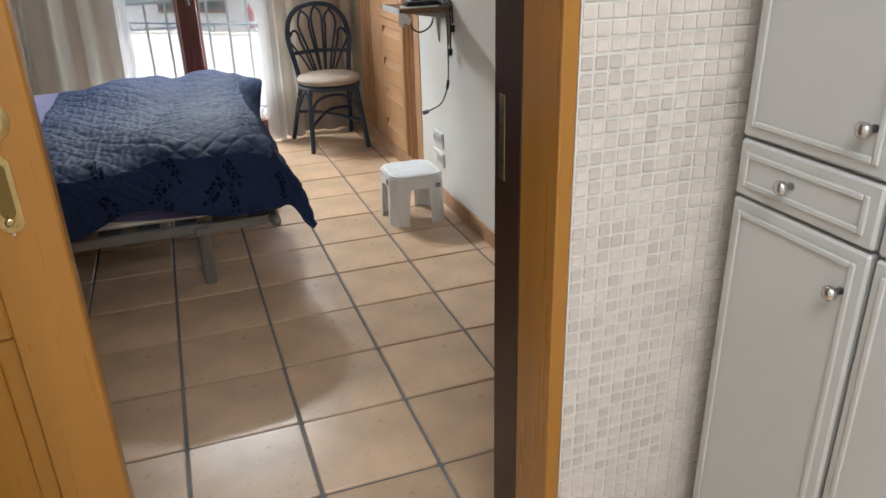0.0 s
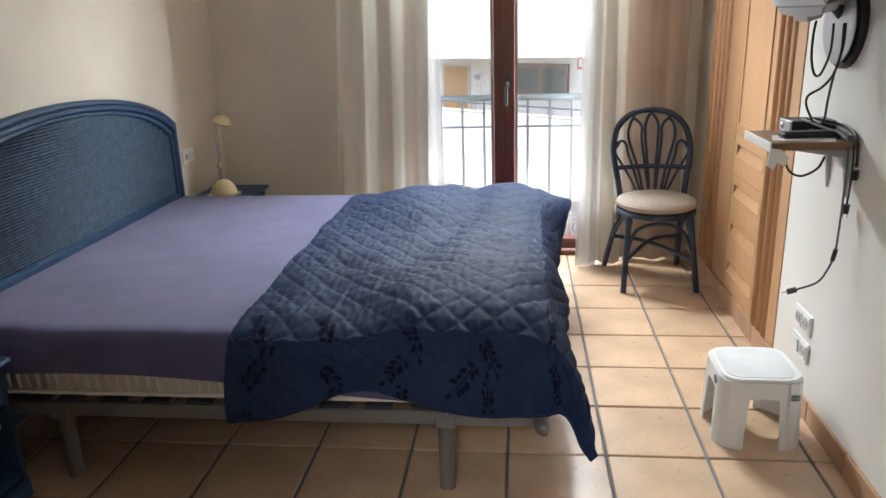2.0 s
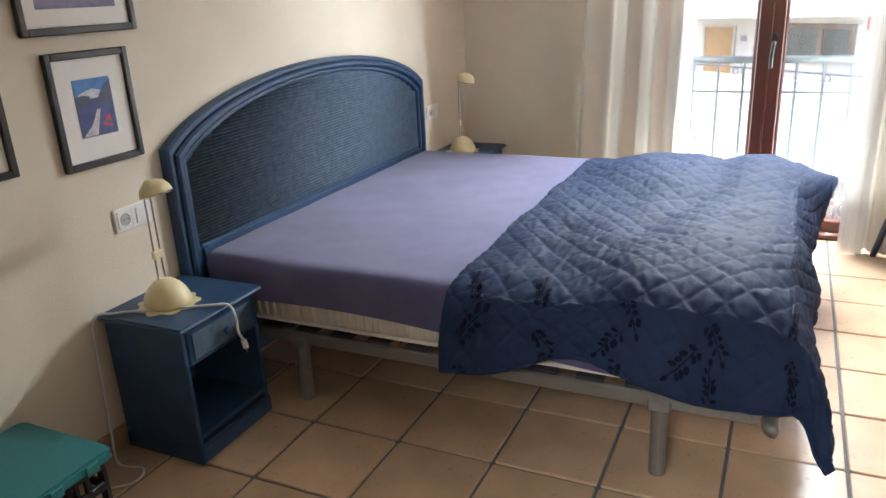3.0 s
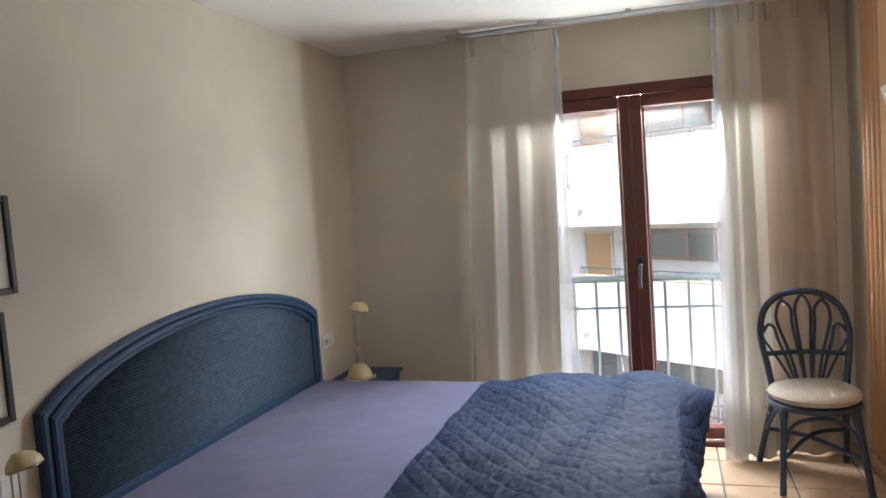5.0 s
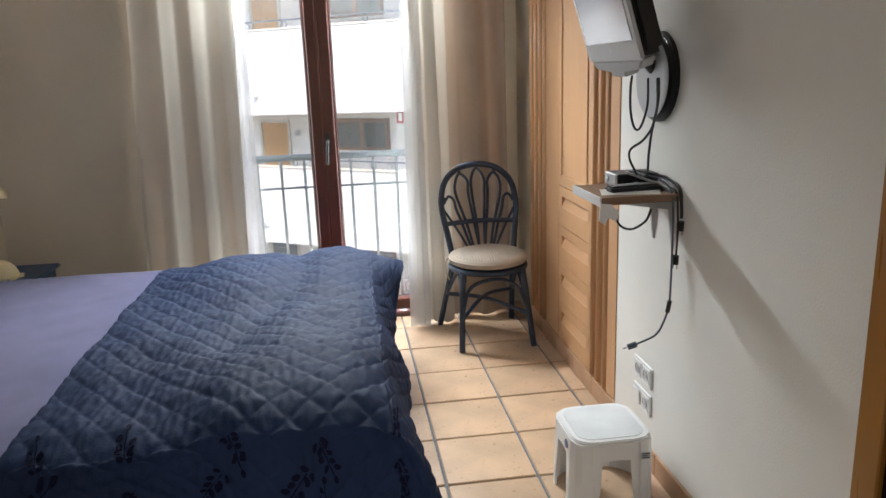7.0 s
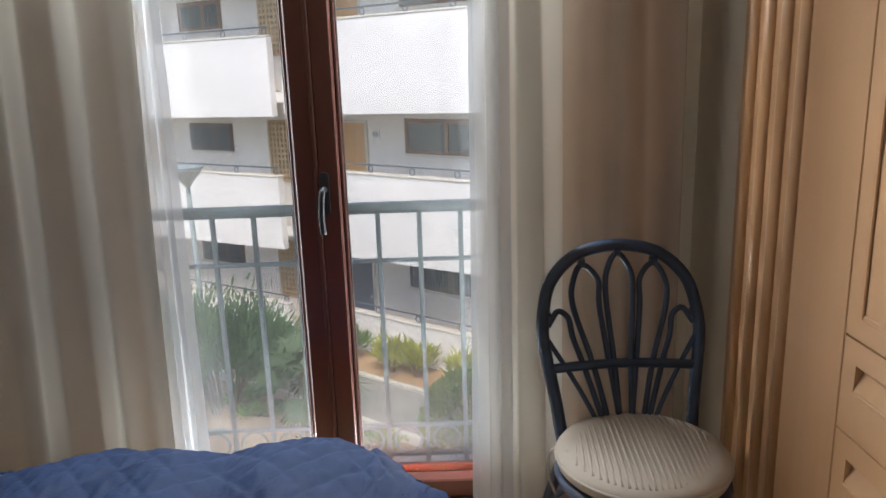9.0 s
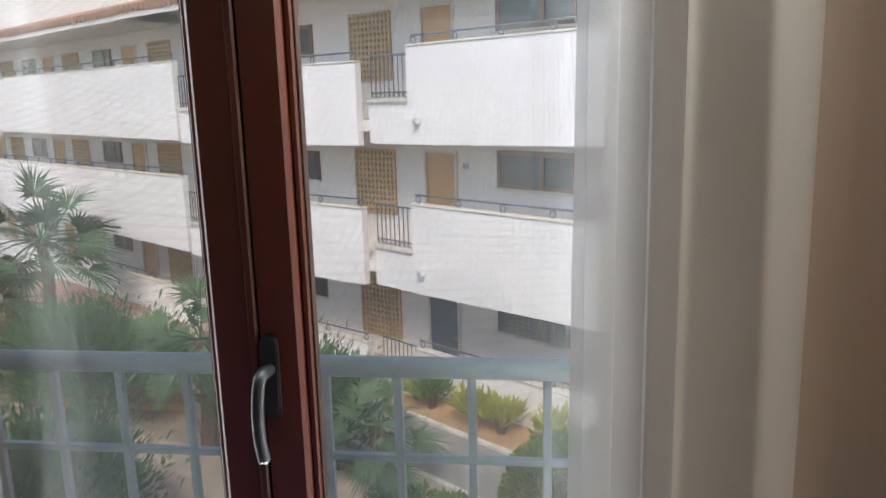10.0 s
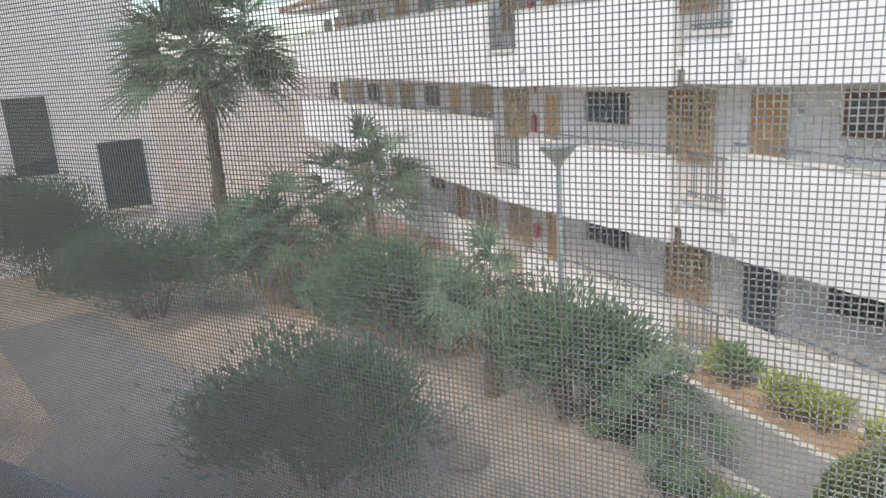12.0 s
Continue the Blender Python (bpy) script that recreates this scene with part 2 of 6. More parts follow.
def smooth_line(points, steps=8):
    """A Catmull-Rom curve through points."""
    p = [Vector(q) for q in points]
    p = [2 * p[0] - p[1], *p, 2 * p[-1] - p[-2]]
    out = []
    for i in range(1, len(p) - 2):
        for k in range(steps):
            t = k / steps
            out.append(0.5 * (2 * p[i] + (p[i + 1] - p[i - 1]) * t + (2 * p[i - 1] - 5 * p[i] + 4 * p[i + 1] - p[i + 2]) * t * t
                              + (3 * p[i] - p[i - 1] - 3 * p[i + 1] + p[i + 2]) * t ** 3))
    return out + [p[-2]]


def lathe(profile, n=24, at=(0, 0, 0), bm=None):
    """A turned body from (radius, height) pairs."""
    b = bmesh.new()
    rings = [[b.verts.new((at[0] + r * math.cos(2 * math.pi * j / n), at[1] + r * math.sin(2 * math.pi * j / n), at[2] + z)) for j in range(n)] for r, z in profile]
    for a, c in zip(rings, rings[1:]):
        for j in range(n):
            b.faces.new((a[j], a[(j + 1) % n], c[(j + 1) % n], c[j]))
    b.faces.new(rings[0][::-1])
    b.faces.new(rings[-1])
    return join(bm, b)


def prism(outline, lo, hi, axis="z", bevel=0.0):
    """A flat outline drawn out along an axis."""
    b = bmesh.new()
    put = {"z": lambda u, v, w: (u, v, w), "y": lambda u, v, w: (u, w, v), "x": lambda u, v, w: (w, u, v)}[axis]
    a = [b.verts.new(put(u, v, lo)) for u, v in outline]
    c = [b.verts.new(put(u, v, hi)) for u, v in outline]
    k = len(a)
    for i in range(k):
        b.faces.new((a[i], a[(i + 1) % k], c[(i + 1) % k], c[i]))
    b.faces.new(a[::-1])
    b.faces.new(c)
    bmesh.ops.recalc_face_normals(b, faces=b.faces[:])
    if bevel:
        bmesh.ops.bevel(b, geom=b.edges[:], offset=bevel, segments=2, affect="EDGES")
    return b


def sheet(f, nu, nv, thick=0.0):
    """A surface from f(u, v) with u, v in 0..1; with a thickness it is closed."""
    b = bmesh.new()
    g = [[b.verts.new(f(i / nu, j / nv)) for j in range(nv + 1)] for i in range(nu + 1)]
    for i in range(nu):
        for j in range(nv):
            b.faces.new((g[i][j], g[i + 1][j], g[i + 1][j + 1], g[i][j + 1]))
    if thick:
        b.normal_update()
        low = [[b.verts.new(p.co - p.normal * thick) for p in row] for row in g]
        for i in range(nu):
            for j in range(nv):
                b.faces.new((low[i][j], low[i][j + 1], low[i + 1][j + 1], low[i + 1][j]))
        rim = [(i, 0) for i in range(nu)] + [(nu, j) for j in range(nv)] + [(i, nv) for i in range(nu, 0, -1)] + [(0, j) for j in range(nv, 0, -1)]
        for (i, j), (k, m) in zip(rim, rim[1:] + rim[:1]):
            b.faces.new((g[i][j], low[i][j], low[k][m], g[k][m]))
    return b


# ---- the bedroom's shell ----
WX0, WX1, WY0, WY1, CEIL = -1.67, 1.35, 1.06, 5.58, 2.56
structure("floor", box((WX0 - 0.15, -1.7, -0.12), (WX1 + 0.75, WY1 + 0.05, -0.008)), M_GROUT, "dark grey grouted floor bed", "floor")
structure("ceiling", box((WX0 - 0.15, -1.7, CEIL), (WX1 + 0.75, WY1 + 0.3, CEIL + 0.15)), M_CEIL, "plain white painted ceiling", "ceiling")
structure("wall_west", box((WX0 - 0.15, -1.7, -0.05), (WX0, WY1 + 0.3, CEIL)), M_PLASTER, "cream plastered wall behind the bed", "wall")
wall = box((WX1, 2.38, 0), (WX1 + 0.15, 3.84, CEIL))
box((WX1, WY0 - 0.25, 0), (WX1 + 0.15, 1.52, CEIL), bm=wall)
box((WX1, 1.52, 2.06), (WX1 + 0.15, 2.38, CEIL), bm=wall)
structure("wall_east", wall, M_PLASTER_W, "off-white plastered wall with the television", "wall")
structure("wall_east_end", box((WX1 + 0.012, 5.24, 0), (WX1 + 0.15, WY1, CEIL)), M_PLASTER, "cream plastered wall beside the wardrobe", "wall")
structure("wall_recess", box((WX1 + 0.62, 3.84, 0), (WX1 + 0.75, WY1, CEIL)), M_PLASTER_W, "plastered wall behind the wardrobe", "wall")
OX0, OX1, OTOP = -0.56, 0.95, 2.16
wall = box((WX0 - 0.02, WY1, -0.05), (OX0, WY1 + 0.24, CEIL))
box((OX1, WY1, -0.05), (WX1 + 0.75, WY1 + 0.24, CEIL), bm=wall)
box((OX0, WY1, OTOP), (OX1, WY1 + 0.24, CEIL), bm=wall)
structure("wall_north", wall, M_PLASTER, "cream plastered wall around the balcony door", "wall")
JX0, JX1 = -0.34, 0.60
wall = box((WX0, 0.80, 0), (JX0 - 0.06, WY0, CEIL))
box((JX1 + 0.02, 0.842, 0), (WX1 + 0.6, WY0, CEIL), bm=wall)
box((JX0 - 0.06, 0.80, 2.08), (JX1 + 0.02, WY0, CEIL), bm=wall)
structure("wall_south", wall, M_PLASTER_W, "plastered wall around the bedroom doorway", "wall")

# ---- balcony door ----
door = thing("balcony_door", "closed red-brown wooden double balcony door with glass leaves", "door", kind="structure")
fr = box((OX0, 5.47, 0.0), (OX0 + 0.07, WY1 + 0.10, OTOP), 0.004)
box((OX1 - 0.07, 5.47, 0.0), (OX1, WY1 + 0.10, OTOP), 0.004, fr)
box((OX0 + 0.07, 5.47, 2.095), (OX1 - 0.07, WY1 + 0.10, OTOP), 0.004, fr)
part("door_frame", fr, M_MAHOG, door)
part("threshold", box((OX0, 5.425, 0.0), (OX1, WY1 + 0.10, 0.035), 0.006), M_MAHOG, door)
SEAM, LEAF_Y = 0.192, 5.462


def leaf(x0, x1, name):
    lf = box((x0, LEAF_Y, 0.037), (x0 + 0.0660, LEAF_Y + 0.062, 2.093), 0.006)
    box((x1 - 0.0660, LEAF_Y, 0.037), (x1, LEAF_Y + 0.062, 2.093), 0.006, lf)
    box((x0 + 0.0660, LEAF_Y + 0.001, 0.037), (x1 - 0.0660, LEAF_Y + 0.061, 0.105), 0.005, lf)
    box((x0 + 0.0660, LEAF_Y + 0.001, 2.02), (x1 - 0.0660, LEAF_Y + 0.061, 2.093), 0.005, lf)
    o = part(name, lf, M_MAHOG, door)
    bead = bmesh.new()
    for a, c in (((x0 + 0.0660, 0.105), (x0 + 0.078, 2.02)), ((x1 - 0.078, 0.105), (x1 - 0.0660, 2.02))):
        box((a[0], LEAF_Y + 0.016, a[1]), (c[0], LEAF_Y + 0.046, c[1]), 0.003, bead)
    part("glazing_bead", bead, M_MAHOG, o)
    gl = part("pane", box((x0 + 0.063, LEAF_Y + 0.028, 0.1), (x1 - 0.063, LEAF_Y + 0.034, 2.025)), M_GLASS, o)
    gl.visible_shadow = False
    seal = bmesh.new()
    for x in (x0 + 0.0785, x1 - 0.0815):
        box((x, LEAF_Y + 0.022, 0.11), (x + 0.003, LEAF_Y + 0.040, 2.015), 0.001, seal)
    part("rubber_seal", seal, M_OAK_D, o)
    return o


leaf(OX0 + 0.072, SEAM - 0.0015, "left_leaf")
right_leaf = leaf(SEAM + 0.0015, OX1 - 0.072, "right_leaf")
part("cover_strip", box((SEAM - 0.009, LEAF_Y - 0.008, 0.04), (SEAM + 0.005, LEAF_Y - 0.0005, 2.09), 0.003), M_MAHOG, door)
hx, hz = 0.213, 1.075
plate = prism([(hx + 0.014 * math.cos(a), hz + math.copysign(0.052, math.sin(a)) + 0.014 * math.sin(a)) for a in [math.pi * 2 * (k + 0.5) / 24 for k in range(24)]],
              LEAF_Y - 0.012, LEAF_Y, "y", 0.002)
hnd = part("handle", plate, M_BLACK, right_leaf, "black espagnolette window handle")
lever = tube(smooth_line([(hx, LEAF_Y - 0.010, hz + 0.015), (hx - 0.002, LEAF_Y - 0.045, hz + 0.012), (hx - 0.006, LEAF_Y - 0.052, hz - 0.03), (hx - 0.008, LEAF_Y - 0.048, hz - 0.075), (hx - 0.006, LEAF_Y - 0.042, hz - 0.115)]), 0.0095, 10)
part("lever", lever, M_BLACK, hnd, smooth=True)

# roller insect mesh outside the leaves
mesh_screen = thing("insect_screen", "fine grey woven insect mesh in an aluminium frame", "insect screen")
sf = bmesh.new()
SX0, SX1, SY = OX0 + 0.01, OX1 - 0.01, 5.64
for x in (SX0, SX1 - 0.03):
    box((x, SY - 0.012, 0.04), (x + 0.03, SY + 0.012, 2.14), 0.003, sf)
box((SX0 + 0.03, SY - 0.02, 2.08), (SX1 - 0.03, SY + 0.02, 2.14), 0.003, sf)
box((SX0 + 0.03, SY - 0.012, 0.04), (SX1 - 0.03, SY + 0.012, 0.07), 0.003, sf)
part("frame", sf, M_MAHOG, mesh_screen)
PITCH, HALF = 0.0019, 0.00018
vx, fx = [], []


def thread(x0, z0, x1, z1):
    k = len(vx)
    vx.extend([(x0, SY - HALF, z0), (x1, SY - HALF, z0), (x1, SY - HALF, z1), (x0, SY - HALF, z1),
               (x0, SY + HALF, z0), (x1, SY + HALF, z0), (x1, SY + HALF, z1), (x0, SY + HALF, z1)])
    fx.extend([(k, k + 1, k + 2, k + 3), (k + 5, k + 4, k + 7, k + 6), (k, k + 4, k + 5, k + 1), (k + 3, k + 2, k + 6, k + 7), (k, k + 3, k + 7, k + 4), (k + 1, k + 5, k + 6, k + 2)])


x = SX0 + 0.03
while x < SX1 - 0.03:
    thread(x - HALF, 0.07, x + HALF, 2.08)
    x += PITCH
z = 0.07
while z < 2.08:
    thread(SX0 + 0.03, z - HALF, SX1 - 0.03, z + HALF)
    z += PITCH
me = bpy.data.meshes.new("mesh_weave")
me.from_pydata(vx, [], fx)
me.materials.append(M_MESH)
weave = new("mesh_weave", me)
weave.parent = mesh_screen
tagged(weave, kind="stuff")

# ---- balustrade of the french balcony ----
RY = 5.776 + 0.012
rail = thing("balcony_railing", "blue-grey painted steel balcony railing with ring frieze", "railing")
part("handrail", tube([(OX0 - 0.14, RY, 0.968), (OX1 + 0.12, RY, 0.968)], 0.021, 12), M_RAIL, rail, smooth=True)
part("middle_rail", box((OX0 - 0.14, RY - 0.008, 0.772), (OX1 + 0.12, RY + 0.008, 0.786), 0.002), M_RAIL, rail)
part("lower_rail", box((OX0 - 0.14, RY - 0.008, 0.136), (OX1 + 0.12, RY + 0.008, 0.15), 0.002), M_RAIL, rail)
part("lower_rail", box((OX0 - 0.14, RY - 0.008, 0.018), (OX1 + 0.12, RY + 0.008, 0.032), 0.002), M_RAIL, rail)
for k in range(-7, 6):
    px = 0.338 + 0.1435 * k
    if OX0 - 0.14 < px < OX1 + 0.12:
        part("baluster", box((px - 0.0085, RY - 0.007, -0.02), (px + 0.0085, RY + 0.007, 0.95), 0.002), M_RAIL, rail)
        part("ring", tube([(px + 0.0717 + 0.05 * math.cos(a), RY, 0.084 + 0.05 * math.sin(a)) for a in [2 * math.pi * j / 20 for j in range(20)]], 0.005, 6, closed=True), M_RAIL, rail)
structure("balcony_sill", box((OX0 - 0.2, WY1 + 0.101, -0.12), (OX1 + 0.2, 5.86, -0.021), 0.006), M_COPING, "pale stone sill slab outside the balcony door", "sill")

# ---- curtains ----
def curtain(name, x0t, x1t, x0b, x1b, y, pleats, material, label, amp=0.035, zb=0.015, zt=2.50, seed=1, lean=0.0, back=0):
    rr = random.Random(seed)
    ph = [rr.uniform(0, 6.28) for _ in range(4)]

    def f(u, v):
        w = (1 - v) ** 1.5
        w2 = 0.35 + 0.65 * (1 - v) ** 0.6
        uu = u + 0.015 * math.sin(9 * u + ph[1]) * w
        x = (x0t + (x1t - x0t) * uu) * v + (x0b + (x1b - x0b) * uu) * (1 - v)
        s = math.sin(2 * math.pi * pleats * uu + ph[0] + 0.8 * math.sin(3.1 * uu + ph[2]) + 0.5 * math.sin(4 * v + 6 * uu))
        s2 = math.sin(2 * math.pi * pleats * 2.3 * uu + ph[3] + 2 * v)
        z = zb + (zt - zb) * v
        if v == 0:
            z += 0.003 * math.sin(19 * uu)
        pinch = 0.25 if v > 0.955 else 1.0
        edge = max(0.0, 1 - (u if back < 0 else 1 - u) / 0.09) ** 1.3 * 0.2 if back else 0.0
        return (x + 0.007 * s2 * w2, y + edge - lean * (1 - v ** 3) + amp * w2 * pinch * (0.85 * s + 0.12 * s2), z)
    t = thing(name, label, "curtain", "curtains at the balcony door")
    part("fabric", sheet(f, int(56 * pleats), 40), material, t, smooth=True)
    n = max(3, int(pleats * 1.2))
    for k in range(n):
        cx = x0t + (x1t - x0t) * (k + 0.5) / n
        part("pleat", tube([(cx, y - 0.018, zt - 0.10), (cx, y - 0.026, zt - 0.05), (cx, y - 0.018, zt)], 0.012, 8), material, t, smooth=True)
    return t


curtain("curtain", -0.79, -0.215, -0.90, -0.30, 5.33, 3.3, M_CURT, "cream cotton curtain hanging in soft folds", 0.032, seed=3, back=-1)
curtain("curtain", 0.672, 0.89, 0.665, 0.885, 5.325, 1.4, M_CURT, "cream cotton curtain drawn beside the chair", 0.034, seed=5, lean=0.08)
curtain("curtain", 0.875, 1.27, 0.87, 1.28, 5.345, 2.0, M_DRAPE, "beige brown lined curtain behind the chair", 0.035, seed=6, back=1)
curtain("sheer_curtain", -0.26, -0.185, -0.32, -0.20, 5.375, 2, M_SHEER, "white sheer curtain gathered at the window", 0.012, seed=8)
curtain("sheer_curtain", 0.648, 0.76, 0.622, 0.74, 5.375, 1.6, M_SHEER, "white sheer curtain with faint woven stripes", 0.008, seed=9, lean=0.19)
crail = thing("curtain_rail", "white double curtain track on the ceiling", "curtain rail")
for y in (5.33, 5.385):
    cb = box((-0.86, y - 0.009, 2.532), (1.33, y + 0.009, 2.545), 0.003)
    for k in range(5):
        box((-0.8 + k * 0.5, y - 0.011, 2.545), (-0.77 + k * 0.5, y + 0.011, CEIL), 0.002, cb)
    part("track", cb, M_SILVER, crail)

# ---- wardrobe ----
ward = thing("wardrobe", "built-in orange beech wardrobe with drawers and fluted pilasters", "wardrobe")
FX = WX1
part("carcass", box((FX + 0.022, 3.842, 0.0), (FX + 0.6, 5.238, 2.50)), M_BEECH, ward)
part("end_panel", box((FX - 0.004, 3.842, 0.098), (FX + 0.02, 3.94, 2.47), 0.002), M_BEECH, ward)
for y0, y1, k in ((3.945, 4.15, 5), (4.885, 5.236, 8)):
    pil = part("pilaster", box((FX + 0.004, y0, 0.098), (FX + 0.02, y1, 2.47), 0.001), M_BEECH, ward)
    w = (y1 - y0) / k
    for i in range(0, k, 2):
        part("flute", tube([(FX + 0.004, y0 + (i + 0.5) * w, 0.10), (FX + 0.004, y0 + (i + 0.5) * w, 2.46)], w * 0.42, 10), M_BEECH, pil, smooth=True)
part("stile", box((FX - 0.002, 4.648, 0.098), (FX + 0.02, 4.882, 2.47), 0.002), M_BEECH, ward)
part("cornice", prism([(FX - 0.045, 2.50), (FX - 0.035, 2.47), (FX - 0.012, 2.452), (FX + 0.02, 2.448), (FX + 0.05, 2.448), (FX + 0.05, 2.50)], 3.842, 5.238, "y", 0.002), M_BEECH, ward)
dr = part("door", box((FX - 0.004, 4.156, 0.894), (FX + 0.02, 4.643, 2.445), 0.003), M_BEECH, ward)
mould = bmesh.new()
for a, c in (((4.205, 0.94), (4.217, 2.39)), ((4.582, 0.94), (4.594, 2.39)), ((4.217, 0.94), (4.582, 0.952)), ((4.217, 2.378), (4.582, 2.39))):
    box((FX - 0.009, a[0], a[1]), (FX - 0.0045, c[0], c[1]), 0.003, mould)
part("moulding", mould, M_BEECH, dr)
DY0, DY1 = 4.156, 4.643
for k in range(4):
    z0 = 0.096 + k * 0.1995
    z1 = z0 + 0.1955
    g0, g1, h0, h1 = DY0 + 0.045, DY1 - 0.045, z1 - 0.102, z1 - 0.048
    # a front of four rails round the scooped grip
    dw = box((FX - 0.002, DY0, z0), (FX + 0.02, DY1, h0))
    box((FX - 0.002, DY0, h1), (FX + 0.02, DY1, z1), 0, dw)
    box((FX - 0.002, DY0, h0), (FX + 0.02, g0, h1), 0, dw)
    box((FX - 0.002, g1, h0), (FX + 0.02, DY1, h1), 0, dw)
    ob = part("drawer", dw, M_BEECH, ward)
    part("grip", prism([(FX + 0.0215, h0 + 0.001), (FX + 0.0215, h1 - 0.001), (FX + 0.019, h1 - 0.001), (FX - 0.0015, h0 + 0.004), (FX - 0.0015, h0 + 0.001)], g0 + 0.001, g1 - 0.001, "y"), M_BEECH, ob)
    part("grip_rim", tube([(FX - 0.0015, g0, h0 - 0.002), (FX - 0.0015, g1, h0 - 0.002)], 0.0035, 6), M_BEECH, ob)
# darker strips fill the panel joints in place of their shade
gap = bmesh.new()
for y in (4.153, 4.6455, 3.9425, 4.8835):
    box((FX + 0.0005, y - 0.002, 0.1), (FX + 0.0215, y + 0.002, 2.44), 0, gap)
part("shadow_gap", gap, M_BEECH_D, ward)
for k in range(5):
    y0 = 3.842 + k * 0.28
    part("plinth_tile", box((FX - 0.006, y0, 0.0), (FX + 0.02, min(y0 + 0.277, 5.238), 0.090), 0.003), M_SKIRT, ward)

# ---- skirting of terracotta tiles ----
skirt = tagged(new("baseboard"), "terracotta tile skirting along the plaster walls", "baseboard", kind="structure")
y = 2.421
while y < 3.80:
    part("skirting_tile", box((WX1 - 0.012, y, 0.0), (WX1, min(y + 0.327, 3.838), 0.085), 0.003), M_SKIRT, skirt)
    y += 0.331
y = 1.07
while y < 5.5:
    part("skirting_tile", box((WX0, y, 0.0), (WX0 + 0.012, min(y + 0.327, 5.575), 0.085), 0.003), M_SKIRT, skirt)
    y += 0.331
x = WX0 + 0.014
while x < OX0 - 0.05:
    part("skirting_tile", box((x, WY1 - 0.012, 0.0), (min(x + 0.327, OX0), WY1, 0.085), 0.003), M_SKIRT, skirt)
    x += 0.331

# ---- bed ----
BY0, BY1, BX0, BX1 = 2.93, 4.83, -1.60, 0.36
bed = thing("bed_base", "grey steel slatted double bed base on round legs", "bed")
for y in (BY0, BY1 - 0.03):
    part("side_rail", box((BX0, y, 0.237), (BX1 - 0.03, y + 0.03, 0.285), 0.006), M_STEEL, bed)
part("foot_rail", tube(smooth_line([(BX1 - 0.06, BY0 + 0.015, 0.262), (BX1 - 0.015, BY0 + 0.03, 0.264), (BX1, BY0 + 0.09, 0.264), (BX1, BY1 - 0.09, 0.264), (BX1 - 0.015, BY1 - 0.03, 0.264), (BX1 - 0.06, BY1 - 0.015, 0.262)]), 0.022, 8), M_STEEL, bed, smooth=True)
part("middle_rail", box((BX0, 3.865, 0.237), (BX1 - 0.02, 3.895, 0.28), 0.004), M_STEEL, bed)
for x in (-1.244, 0.052):
    for y in (BY0 + 0.022, 3.88, BY1 - 0.022):
        lg = part("leg", tube([(x, y, 0.0), (x, y, 0.012), (x, y, 0.285)], 0.026, 16), M_STEEL, bed, smooth=False)
        part("clamp", box((x - 0.035, y - 0.03, 0.228), (x + 0.035, y + 0.03, 0.268), 0.006), M_STEEL, lg)
for k in range(13):
    x = BX0 + 0.09 + k * 0.15
    part("slat", box((x - 0.045, BY0 + 0.004, 0.286), (x + 0.045, BY1 - 0.004, 0.298), 0.003), M_SLAT, bed)
mt = thing("mattress", "white mattress with a pale ribbed border", "mattress")
part("core", box((BX0 + 0.01, BY0 + 0.0, 0.300), (BX1 - 0.02, BY1 - 0.0, 0.535), 0.035, seg=3), M_MATT, mt, smooth=True)
rb = bmesh.new()
for k in range(54):
    x = BX0 + 0.06 + k * 0.0345
    tube([(x, BY0 + 0.002, 0.34), (x, BY0 - 0.003, 0.38), (x, BY0 + 0.002, 0.42)], 0.007, 6, rb)
part("ribbed_border", rb, M_MATT, mt, smooth=True)
part("piping", tube([(BX0 + 0.03, BY0 + 0.002, 0.325), (BX1 - 0.05, BY0 + 0.002, 0.325)], 0.007, 6), M_MATT, mt)
part("label_patch", box((-0.66, BY0 - 0.006, 0.345), (-0.56, BY0 - 0.002, 0.385), 0.001), mat("brown_label", (0.10, 0.03, 0.02), 0.8), mt, "small dark red-brown label patch")


def sheet_top(u, v):
    """Stretched jersey sheet over the mattress, hanging in a shallow curve."""
    a = BX0 - 0.005 + u * (BX1 - BX0)
    w = 2.30 * v - 0.19
    d = max(0.0, -w, w - 1.91)
    hang = 0.165 - 0.035 * math.cos((u - 0.28) * 5.0) + 0.02 * u
    d2 = min(d / 0.19, 1) * hang
    y = BY0 - 0.010 + min(max(w, 0), 1.91)
    r = 0.035
    if d2 > 0:
        out = min(d2, r) * 0.35
        y += -out if w < 0 else out
    z = 0.555 - d2 + 0.006 * noise.noise((a * 3, w * 3, 2)) * (d2 == 0)
    edge = min(max(w, 0), max(1.91 - w, 0), 0.05)
    z -= 0.012 * (1 - edge / 0.05) ** 2
    z += 0.03 * max(0, 0.2 - u) * (1 - edge)
    return (a, y, z)


fs = thing("fitted_sheet", "violet-blue jersey fitted sheet stretched over the mattress", "bed sheet")
part("cloth", sheet(sheet_top, 60, 120), M_SHEET, fs, smooth=True)

DIA = 0.132


def rise(t):
    t = min(max(t, 0.0), 1.0)
    return t * t * (3 - 2 * t)


